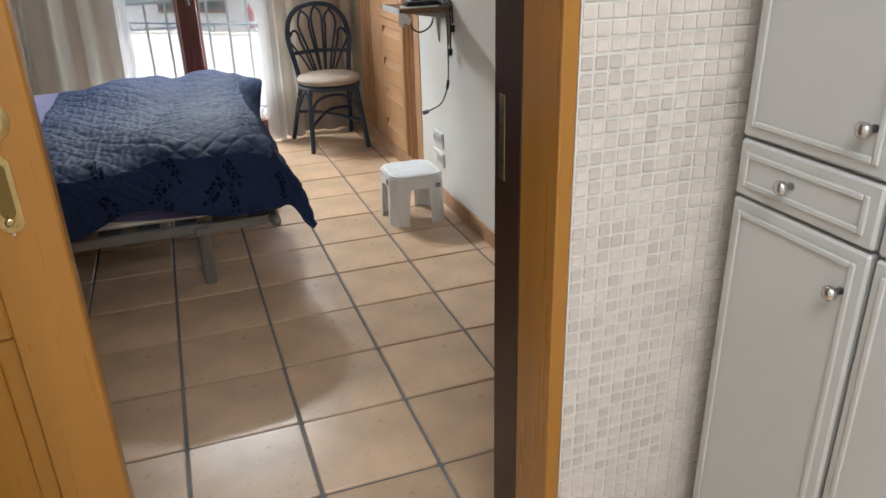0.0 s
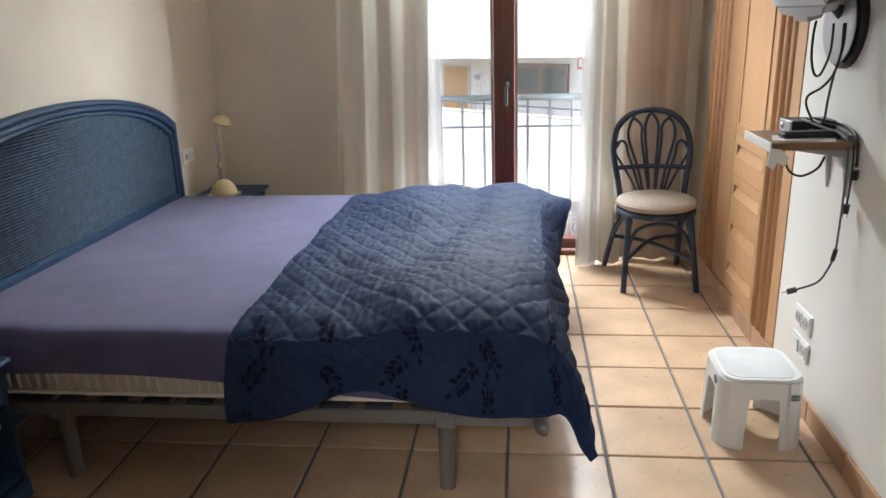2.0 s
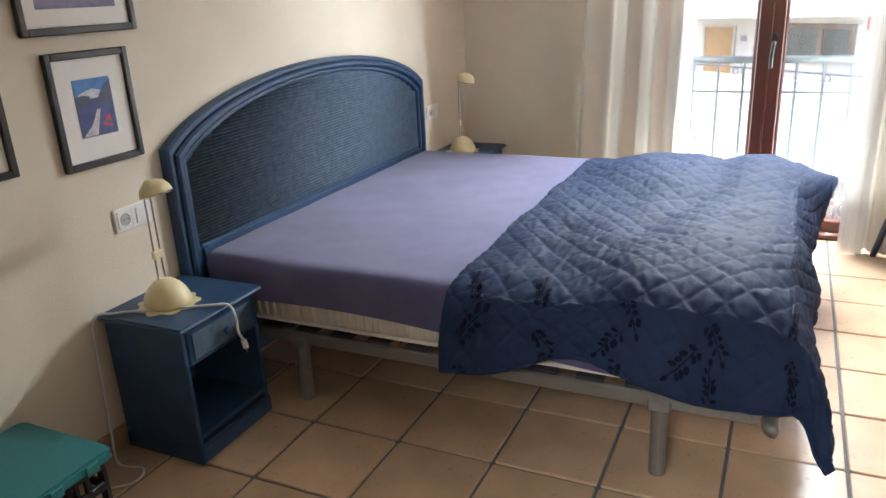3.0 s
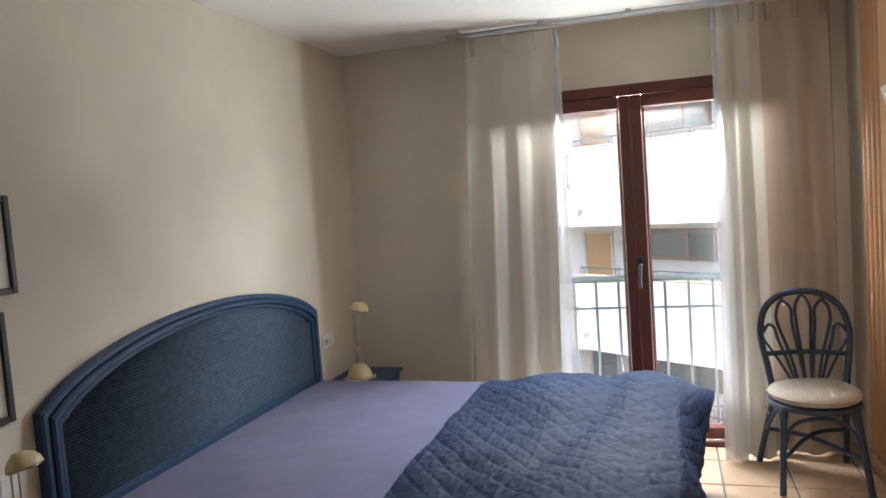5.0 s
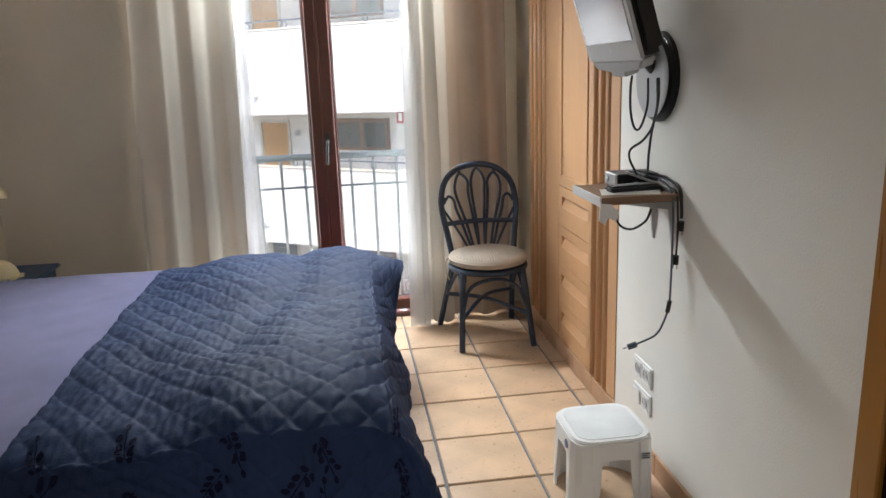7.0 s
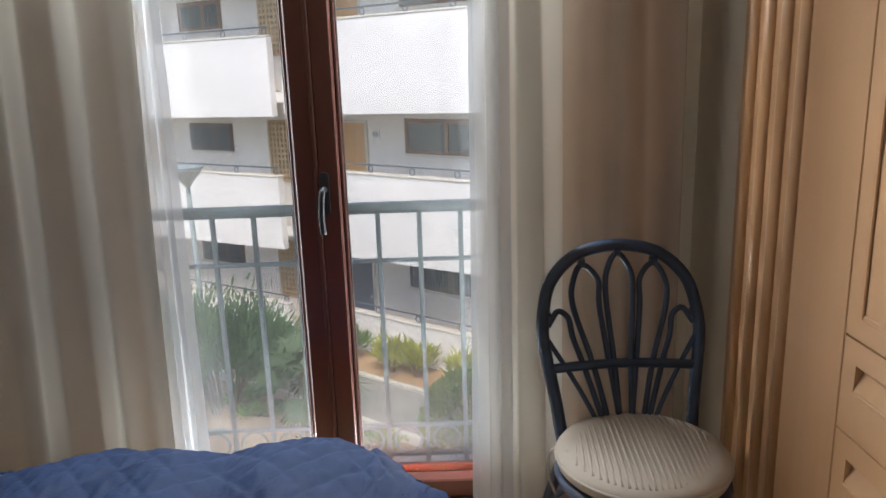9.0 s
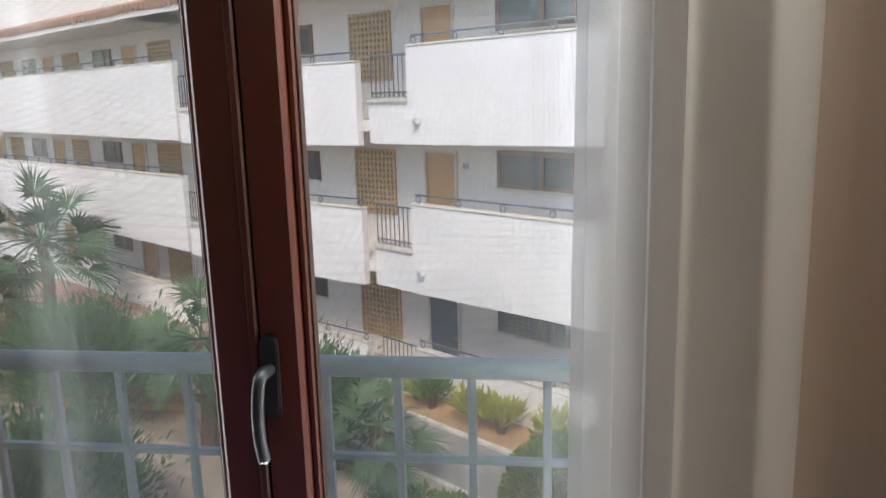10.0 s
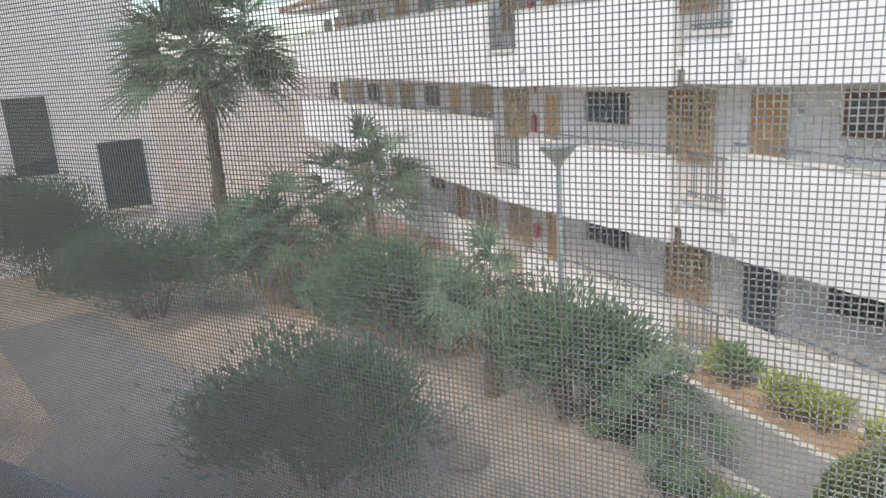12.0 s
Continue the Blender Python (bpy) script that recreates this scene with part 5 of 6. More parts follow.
pull = tube(smooth_line([(-0.232, LY - 0.004, 1.342), (-0.232, LY - 0.04, 1.335), (-0.232, LY - 0.05, 1.30), (-0.232, LY - 0.05, 1.21), (-0.232, LY - 0.04, 1.175), (-0.232, LY - 0.004, 1.167)], 6), 0.008, 10)
hd = part("pull_handle", pull, M_BRASS, lf, "brass bar handle on round roses", smooth=True)
for z in (1.342, 1.167):
    part("rose", moved(lathe([(0.034, 0.0), (0.034, 0.004), (0.026, 0.009), (0.012, 0.011)], 24), pose(-0.232, LY, z, 90, 0, 0)), M_BRASS, hd, smooth=False)
lk = part("lock_plate", prism([(-0.232 + 0.019 * math.cos(a), 1.052 + math.copysign(0.045, math.sin(a)) + 0.019 * math.sin(a)) for a in [math.pi * 2 * (k + 0.5) / 24 for k in range(24)]], LY - 0.004, LY, "y", 0.001), M_BRASS, lf)
part("recess", prism([(-0.232 + 0.011 * math.cos(a), 1.057 + math.copysign(0.034, math.sin(a)) + 0.011 * math.sin(a)) for a in [math.pi * 2 * (k + 0.5) / 24 for k in range(24)]], LY - 0.0048, LY - 0.0041, "y"), mat("dark_brass", (0.2, 0.14, 0.05), 0.35, metal=0.9), lk)
part("thumb_turn", moved(lathe([(0.007, 0.0), (0.007, 0.012), (0.004, 0.014)], 12), pose(-0.232, LY - 0.005, 1.01, 90, 0, 0)), M_BRASS, lk)
for z in (1.118, 0.986):
    part("screw", moved(lathe([(0.003, 0.0), (0.003, 0.001)], 8), pose(-0.232, LY - 0.004, z, 90, 0, 0)), M_CHROME, lk)

# ---- bathroom lobby behind the camera ----
structure("wall_lobby_back", box((WX0, -1.7, 0), (WX1 + 0.6, -1.55, CEIL)), M_PLASTER_W, "plain plastered wall of the lobby", "wall")
structure("wall_lobby_side", box((-1.15, -1.55, 0), (-1.0, 0.785, CEIL)), M_PLASTER_W, "plain plastered side wall of the lobby", "wall")
structure("wall_lobby_east", box((1.42, -1.55, 0), (1.57, 0.80, CEIL)), M_PLASTER_W, "plain plastered wall behind the cabinet", "wall")
cab = thing("tall_cabinet", "tall white lacquered bathroom cabinet with moulded doors", "cabinet")
CX, CY0, CY1 = 0.895, 0.50, 0.775
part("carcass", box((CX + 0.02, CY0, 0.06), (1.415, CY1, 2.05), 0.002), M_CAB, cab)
part("plinth", box((CX + 0.05, CY0 + 0.01, 0.0), (1.41, CY1 - 0.01, 0.059)), M_CAB, cab)


def front(z0, z1, name, ky, kz, y0=CY0, y1=CY1):
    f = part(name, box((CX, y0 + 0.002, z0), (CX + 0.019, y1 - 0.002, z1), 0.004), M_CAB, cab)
    mo = bmesh.new()
    i = 0.018
    for a, c in (((y0 + i, z0 + i), (y0 + i + 0.010, z1 - i)), ((y1 - i - 0.010, z0 + i), (y1 - i, z1 - i)), ((y0 + i + 0.011, z0 + i), (y1 - i - 0.011, z0 + i + 0.010)), ((y0 + i + 0.011, z1 - i - 0.010), (y1 - i - 0.011, z1 - i))):
        box((CX - 0.005, a[0], a[1]), (CX - 0.0003, c[0], c[1]), 0.002, mo)
    part("moulding", mo, M_CAB, f)
    part("knob", moved(lathe([(0.006, 0.0), (0.005, 0.014), (0.011, 0.018), (0.012, 0.024), (0.008, 0.028)], 14), pose(CX - 0.001, ky, kz, 0, -90, 0)), M_CHROME, f, "small chrome knob", smooth=True)


front(1.097, 2.045, "upper_door", 0.535, 1.162)
front(0.998, 1.091, "drawer", 0.655, 1.045)
front(0.065, 0.992, "lower_door", 0.535, 0.925)
copy_thing(cab, pose(0.0, -0.2795, 0.0))
copy_thing(cab, pose(0.0, -0.559, 0.0))

# ---- outdoors: ground ----
GZ = -4.35
structure("ground", sheet(lambda u, v: (-420 + 840 * u, 5.95 + 500 * v ** 1.6, GZ + 0.10 * noise.noise((u * 900, v * 40, 0)) * min(1, v * 20)), 40, 60), M_GROUND, "pale gravel and soil of the garden", "ground")
structure("wall_outer", box((-9, 5.60, GZ), (WX0 - 0.16, 5.82, 5.0)), M_RENDER, "white rendered outer wall of the flat", "wall")
structure("wall_outer_right", box((WX1 + 0.76, 5.60, GZ), (9, 5.82, 5.0)), M_RENDER, "white rendered outer wall of the flat", "wall")
structure("wall_outer_below", box((WX0 - 0.159, 5.63, GZ), (WX1 + 0.759, 5.819, -0.13)), M_RENDER, "white rendered outer wall below the window", "wall")
structure("wall_outer_above", box((WX0 - 0.159, 5.84, OTOP + 0.01), (WX1 + 0.759, 5.86, 5.0)), M_RENDER, "white rendered outer wall above the window", "wall")
# ---- gallery block across the garden ----
house = thing("apartment_building", "white three-storey apartment block with open galleries", "building")


class Run:
    """One straight stretch of the gallery: s runs along it, d goes back from the parapet's face."""

    def __init__(self, p0, p1):
        self.p, e = Vector((*p0, 0)), Vector((*p1, 0))
        self.u = (e - self.p).normalized()
        self.n = Vector((-self.u.y, self.u.x, 0))
        if self.n.y < 0:
            self.n = -self.n
        self.len = (e - self.p).length

    def at(self, s, d, z):
        return self.p + self.u * s + self.n * d + Vector((0, 0, z))

    def box(self, s0, s1, d0, d1, z0, z1, bm=None, bevel=0.0, z0b=None):
        b = bmesh.new()
        zb = z0 if z0b is None else z0b
        c = [self.at(s, d, z) for z, e in ((0, 0), (1, 1)) for s, d in ((s0, d0), (s1, d0), (s1, d1), (s0, d1))]
        for i, v in enumerate(c):
            v.z = (z0 if i % 4 in (0, 3) else zb) if i < 4 else z1
        v = [b.verts.new(q) for q in c]
        for f in ((0, 3, 2, 1), (4, 5, 6, 7), (0, 1, 5, 4), (1, 2, 6, 5), (2, 3, 7, 6), (3, 0, 4, 7)):
            b.faces.new([v[k] for k in f])
        bmesh.ops.recalc_face_normals(b, faces=b.faces[:])
        if bevel:
            bmesh.ops.bevel(b, geom=b.edges[:], offset=bevel, segments=1, affect="EDGES")
        return join(bm, b)


RR, RL, RF = Run((6.0, 12.35), (-1.75, 18.2)), Run((-2.6, 18.8), (-8.0, 22.1)), Run((-8.0, 22.1), (-22.0, 31.6))
BACK, STO = 1.3, 2.87
# paved path along the block, its kerbs, and the planting bed against the white wall
structure("planting_bed", RR.box(-3.0, 9.6, -0.86, -0.002, GZ - 0.1, GZ + 0.13), M_SANDY, "planting bed of orange sandy soil", "planting bed")
structure("garden_path", RR.box(-3.0, 11.5, -2.28, -0.98, GZ - 0.1, GZ + 0.105), M_PATH, "grey concrete garden path with worn patches", "path")
kerbs = tagged(new("kerb"), "pale stone kerb edging the garden path", "kerb", kind="structure")
for d0, d1 in ((-0.975, -0.865), (-2.39, -2.285)):
    for k in range(29):
        part("kerb_stone", RR.box(-3.0 + 0.5 * k, -2.512 + 0.5 * k, d0, d1, GZ - 0.1, GZ + 0.155 + 0.006 * math.sin(5 * k), None, 0.012), M_COPING, kerbs)
for nm, pts, mt_ in (("garden_path_2", [(-9, 8.2), (-5, 9.8), (-9, 13.5), (-16, 15.5), (-17, 13.5), (-11, 11.5)], M_PATH),
                     ("garden_path_3", [(-9.5, 23.6), (-9.8, 25.2), (-17.5, 27.8), (-18.5, 25.2), (-13.0, 23.9)], M_PINK),
                     ("planting_bed_2", [(-6, 17), (-12, 17.5), (-18, 22), (-12, 24), (-8, 20)], M_SANDY)):
    structure(nm, prism(pts, GZ - 0.05, GZ + (0.14 if "bed" in nm else 0.11), "z"), mt_, "garden path of worn paving" if "path" in nm else "planting bed of orange sandy soil", "path" if "path" in nm else "planting bed")


def parapet(run, s0, s1, ztop, soff0, soff1):
    part("parapet", run.box(s0, s1, 0, 0.16, soff0, ztop, None, 0.0, soff1), M_RENDER, house)
    part("coping", run.box(s0 - 0.01, s1 + 0.01, -0.02, 0.18, ztop + 0.001, ztop + 0.045, None, 0.01), M_COPING, house)
    r = tube([run.at(s0 + 0.05, 0.08, ztop + 0.20), run.at(s1 - 0.05, 0.08, ztop + 0.20)], 0.018, 6)
    hr = part("handrail", r, M_IRON, house)
    k = max(2, int((s1 - s0) / 1.0))
    for i in range(k + 1):
        s = s0 + 0.12 + (s1 - s0 - 0.24) * i / k
        c = [run.at(s + 0.062 * math.cos(a), 0.08, ztop + 0.115 + 0.062 * math.sin(a)) for a in [2 * math.pi * j / 14 for j in range(14)]]
        part("ring", tube(c, 0.011, 5, closed=True), M_IRON, hr)


def slab(run, s0, s1, z, thick=0.22):
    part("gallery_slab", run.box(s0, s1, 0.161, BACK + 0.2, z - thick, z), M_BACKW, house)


def gate(run, s0, s1, z0, z1):
    """A notch in the parapet closed by an iron grille."""
    part("notch_sill", run.box(s0 - 0.05, s1 + 0.05, -0.03, 0.18, z0 - 0.08, z0), M_COPING, house)
    g = part("gate_frame", tube([run.at(s0, 0.06, z1), run.at(s1, 0.06, z1)], 0.018, 6, tube([run.at(s0, 0.06, z0 + 0.10), run.at(s1, 0.06, z0 + 0.10)], 0.014, 6)), M_IRON, house)
    k = int((s1 - s0) / 0.115)
    for i in range(k + 1):
        s = s0 + (s1 - s0) * i / k
        part("gate_bar", tube([run.at(s, 0.06, z0), run.at(s, 0.06, z1)], 0.011, 5), M_IRON, g)
        if i < k:
            part("gate_ring", tube([run.at(s + 0.057 + 0.04 * math.cos(a), 0.06, z0 + 0.05 + 0.04 * math.sin(a)) for a in [2 * math.pi * j / 10 for j in range(10)]], 0.008, 4, closed=True), M_IRON, g)


def flat_door(run, s0, s1, z1, material):
    d = part("door", run.box(s0, s1, BACK - 0.02, BACK - 0.002, z1 - 2.05, z1, None, 0.004), material, house, "flat flush flat door")
    f = run.box(s0 - 0.06, s0 - 0.001, BACK - 0.05, BACK - 0.002, z1 - 2.05, z1 + 0.06)
    run.box(s1 + 0.001, s1 + 0.06, BACK - 0.05, BACK - 0.002, z1 - 2.05, z1 + 0.06, f)
    run.box(s0 - 0.001, s1 + 0.001, BACK - 0.05, BACK - 0.002, z1 + 0.001, z1 + 0.06, f)
    part("door_frame", f, M_COPING, d)
    part("door_knob", moved(lathe([(0.03, 0), (0.03, 0.03), (0.01, 0.04)], 10), Matrix.Translation(run.at(s0 + 0.08, BACK - 0.022, z1 - 1.03)) @ pose(0, 0, 0, 90, 0, 0)), M_CHROME, d)


def window(run, s0, s1, z0, z1, split=0.62, shutter=False):
    w = part("window", run.box(s0 - 0.05, s1 + 0.05, BACK - 0.012, BACK - 0.002, z0 - 0.05, z1 + 0.05), M_FWIN, house, "brown framed gallery window")
    m = s0 + (s1 - s0) * (1 - split)
    for a, b in ((s0 + 0.03, m - 0.03), (m + 0.03, s1 - 0.03)):
        part("pane", run.box(a, b, BACK - 0.020, BACK - 0.013, z0 + 0.03, z1 - 0.03), M_DARKG, w)
    f = bmesh.new()
    for a, b, c, d in ((s0, m, z0, z1), (m, s1, z0, z1)):
        for q in ((a, a + 0.05, c, d), (b - 0.05, b, c, d), (a + 0.05, b - 0.05, c, c + 0.05), (a + 0.05, b - 0.05, d - 0.05, d)):
            run.box(q[0], q[1], BACK - 0.045, BACK - 0.0205, q[2], q[3], f)
    part("window_frame", f, M_FWIN, w)
    part("sill", run.box(s0 - 0.1, s1 + 0.1, BACK - 0.09, BACK - 0.046, z0 - 0.07, z0 - 0.02), M_COPING, w)
    if shutter:
        g = bmesh.new()
        k = int((s1 - s0) / 0.07)
        for i in range(k + 1):
            s = s0 + (s1 - s0) * i / k
            run.box(s - 0.008, s + 0.008, BACK - 0.085, BACK - 0.07, z0, z1, g)
        for i in range(8):
            z = z0 + (z1 - z0) * i / 7
            run.box(s0, s1, BACK - 0.069, BACK - 0.056, z - 0.008, z + 0.008, g)
        part("window_grille", g, M_IRON, w)


def lattice(run, s0, s1, z0, z1):
    # dark backing sheet: the shade behind the openings is put into its colour
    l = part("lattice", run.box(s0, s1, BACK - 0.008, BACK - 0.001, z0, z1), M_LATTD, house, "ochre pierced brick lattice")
    b = bmesh.new()
    n, k = max(2, int((s1 - s0) / 0.115)), max(2, int((z1 - z0) / 0.115))
    for i in range(n + 1):
        s = s0 + (s1 - s0) * i / n
        run.box(s - 0.024, s + 0.024, BACK - 0.06, BACK - 0.009, z0, z1, b)
    for j in range(k + 1):
        z = z0 + (z1 - z0) * j / k
        run.box(s0, s1, BACK - 0.058, BACK - 0.011, z - 0.026, z + 0.026, b)
    part("lattice_grid", b, M_LATT, l)


def extinguisher(run, s, z):
    part("fire_extinguisher", lathe([(0.07, 0), (0.075, 0.02), (0.075, 0.36), (0.05, 0.42), (0.02, 0.44), (0.02, 0.5)], 12, run.at(s, BACK - 0.09, z)), M_RED, house, "red fire extinguisher on the wall")


def sign(run, s, z):
    g = part("red_sign", run.box(s - 0.1, s + 0.1, BACK - 0.02, BACK - 0.002, z, z + 0.27), M_RED, house)
    part("sign_mark", run.box(s - 0.04, s + 0.04, BACK - 0.024, BACK - 0.021, z + 0.05, z + 0.22), M_WHITE, g)


for run, s0, s1 in ((RR, -3.0, 11.0), (RL, -0.6, 8.2), (RF, 0.0, 16.5)):
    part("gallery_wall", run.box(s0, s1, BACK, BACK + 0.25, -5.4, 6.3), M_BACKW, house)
for lev in range(3):
    dz = (lev - 1) * STO
    gnd = lev == 0
    # right-hand stretch
    zt = -0.53 + dz + (0.05 if lev == 2 else 0) + (-0.02 if gnd else 0)
    parapet(RR, -3.0, 9.66, zt, (-2.02 if not gnd else -1.9) + dz, -2.25 + dz)
    slab(RR, -3.0, 9.9, -1.72 + dz)
    flat_door(RR, 9.68, 10.49, 0.36 + dz, M_IRON if gnd else M_FDOOR)
    window(RR, 6.84, 8.55, -0.22 + dz, 0.42 + dz, 0.6, gnd)
    lattice(RR, 4.26, 5.49, -1.1 + dz, 0.62 + dz)
    extinguisher(RR, 6.2, -0.55 + dz)
    sign(RR, 6.5, 0.36 + dz)
    # stretch beyond the first notch
    zl = -0.72 + dz + (0.03 if lev == 2 else 0)
    parapet(RL, 0.30, 5.28, zl, -2.30 + dz, -2.36 + dz)
    slab(RL, -1.2, 6.6, -1.80 + dz)
    flat_door(RL, 5.36, 6.0, 0.22 + dz, M_FDOOR)
    window(RL, 2.92, 4.32, -0.34 + dz, 0.26 + dz, 0.6, gnd or lev == 1)
    lattice(RL, 0.50, 1.66, -1.0 + dz, 0.38 + dz)
    lattice(RL, 6.79, 7.92, -1.0 + dz, 0.32 + dz)
    extinguisher(RL, 6.45, -0.72 + dz)
    sign(RL, 6.5, 0.22 + dz)
    if gnd:
        gate(RR, 9.72, 10.70, GZ + 0.12, zt + 0.05)
    if not gnd:
        # notches with their grilles, and the parapet pieces that close them below
        parapet_low = RR.box(9.661, 10.78, 0.02, 0.16, -2.25 + dz, -1.46 + dz)
        part("parapet_piece", parapet_low, M_RENDER, house)
        gate(RR, 9.70, 10.72, -1.38 + dz, -0.60 + dz)
        part("parapet_piece", RL.box(5.281, 6.55, 0.02, 0.16, -2.36 + dz, -1.56 + dz), M_RENDER, house)
        gate(RL, 5.32, 6.50, -1.48 + dz, -0.72 + dz)
        for run, s, z in ((RR, 9.38, -1.8), (RL, 5.0, -1.9)):
            lm = part("gallery_light", run.box(s - 0.06, s + 0.06, -0.12, -0.001, z + dz - 0.06, z + dz + 0.06, None, 0.01), M_WHITE, house)
            part("light_lens", run.box(s - 0.035, s + 0.035, -0.128, -0.1205, z + dz - 0.035, z + dz + 0.035), M_SILVER, lm)
    # far stretch
    parapet(RF, 0.35, 20.0, -0.62 + dz + (0.25 if lev else 0.1), -2.30 + dz, -2.1 + dz)
    slab(RF, -1.5, 20.0, -1.72 + dz)
    for s in (4.6, 10.5, 16.2):
        flat_door(RF, s, s + 0.8, 0.32 + dz, M_FDOOR)
        window(RF, s + 1.6, s + 2.8, -0.3 + dz, 0.3 + dz)
        lattice(RF, s - 2.0, s - 0.8, -1.0 + dz, 0.35 + dz)
# number plate beside a flat's door
plate = part("number_plate", RR.box(9.28, 9.50, BACK - 0.02, BACK - 0.002, 0.02, 0.22, None, 0.004), M_WHITE, house)
fc = bpy.data.curves.new("number", "FONT")
fc.body, fc.size, fc.align_x, fc.align_y, fc.extrude = "88", 0.17, "CENTER", "CENTER", 0.002
fo = new("number", fc)
fo.data.materials.append(M_IRON)
fo.parent = plate
fo.matrix_world = Matrix.Translation(RR.at(9.39, BACK - 0.023, 0.12)) @ pose(0, 0, 0, 90, 0, math.degrees(math.atan2(-RR.u.y, -RR.u.x)))
# eaves and tiled roof
for run, s0, s1 in ((RR, -3.2, 10.9), (RL, -0.8, 8.4), (RF, -0.2, 20.6)):
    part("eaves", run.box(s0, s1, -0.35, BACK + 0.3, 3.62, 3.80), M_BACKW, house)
    rf = bmesh.new()
    n = int((s1 - s0) / 0.24)
    for i in range(n):
        s = s0 + (i + 0.5) * (s1 - s0) / n
        tube([run.at(s, -0.42, 3.83), run.at(s, 4.4, 5.25)], 0.11, 8, rf)
    run.box(s0, s1, -0.38, 4.4, 3.801, 3.83, rf)
    tagged(part("roof", rf, M_ROOF, house), "weathered terracotta barrel tile roof")

# white house at the garden's far left
vil = thing("white_house", "white rendered house with dark openings", "building", at=pose(-20.6, 18.7, 0, 0, 0, 57.6))
part("wall", box((-9, 0, GZ), (2.3, 2.6, 6.0)), M_RENDER, vil)
for x, z, w, h in ((-1.1, -1.4, 1.1, 2.3), (1.25, -2.7, 1.3, 2.1), (-3.6, -2.2, 1.4, 2.2), (-1.9, -2.6, 0.9, 1.3)):
    o = part("window", prism([(x - w / 2, z), (x + w / 2, z), (x + w / 2, z + h), (x - w / 2, z + h)], -0.06, -0.002, "y", 0.01), M_DARKG, vil, "dark recessed opening")
    part("window_sill", box((x - w / 2 - 0.1, -0.16, z - 0.12), (x + w / 2 + 0.1, -0.002, z - 0.001), 0.01), M_COPING, o)
part("roof", prism([(-0.4, 6.001), (1.3, 6.7), (3.0, 6.001)], -9.4, 2.7, "x"), M_ROOF, vil)

# ---- street lamp ----
LP = (-3.75, 15.9)
sl = thing("street_lamp", "grey-green garden street lamp with a conical bowl", "street lamp")
part("post", tube([(*LP, GZ), (*LP, GZ + 1.0), (*LP, -0.52)], 0.055, 12, taper=0.85), M_POLE, sl, smooth=True)
part("base_plate", lathe([(0.14, 0), (0.14, 0.03), (0.08, 0.06)], 14, (*LP, GZ + 0.0)), M_POLE, sl)
part("collar", lathe([(0.03, 0), (0.04, 0.04), (0.03, 0.12)], 14, (*LP, -0.52)), M_POLE, sl)
part("bowl", lathe([(0.035, 0.0), (0.10, 0.10), (0.25, 0.27), (0.28, 0.32), (0.27, 0.33)], 24, (*LP, -0.42)), M_MILK, sl, "milky conical lamp bowl", smooth=False)
part("cap", lathe([(0.29, 0.0), (0.29, 0.03), (0.12, 0.05), (0.02, 0.06)], 24, (*LP, -0.089)), M_POLE, sl)


# ---- plants ----
def leaf_quad(vs, fs, p, d, up, length, width):
    side = d.cross(up)
    side = side.normalized() * width if side.length > 0.01 else Vector((width, 0, 0))
    k = len(vs)
    vs.extend([p, p + d * length * 0.5 + side, p + d * length + up * -0.1 * length, p + d * length * 0.5 - side])
    fs.append((k, k + 1, k + 2, k + 3))


def mesh_of(name, vs, fs, material, parent, label=""):
    m = bpy.data.meshes.new(name)
    m.from_pydata([tuple(v) for v in vs], [], fs)
    m.materials.append(material)
    o = new(name, m)
    o.parent = parent
    if label:
        tagged(o, label)
    return o


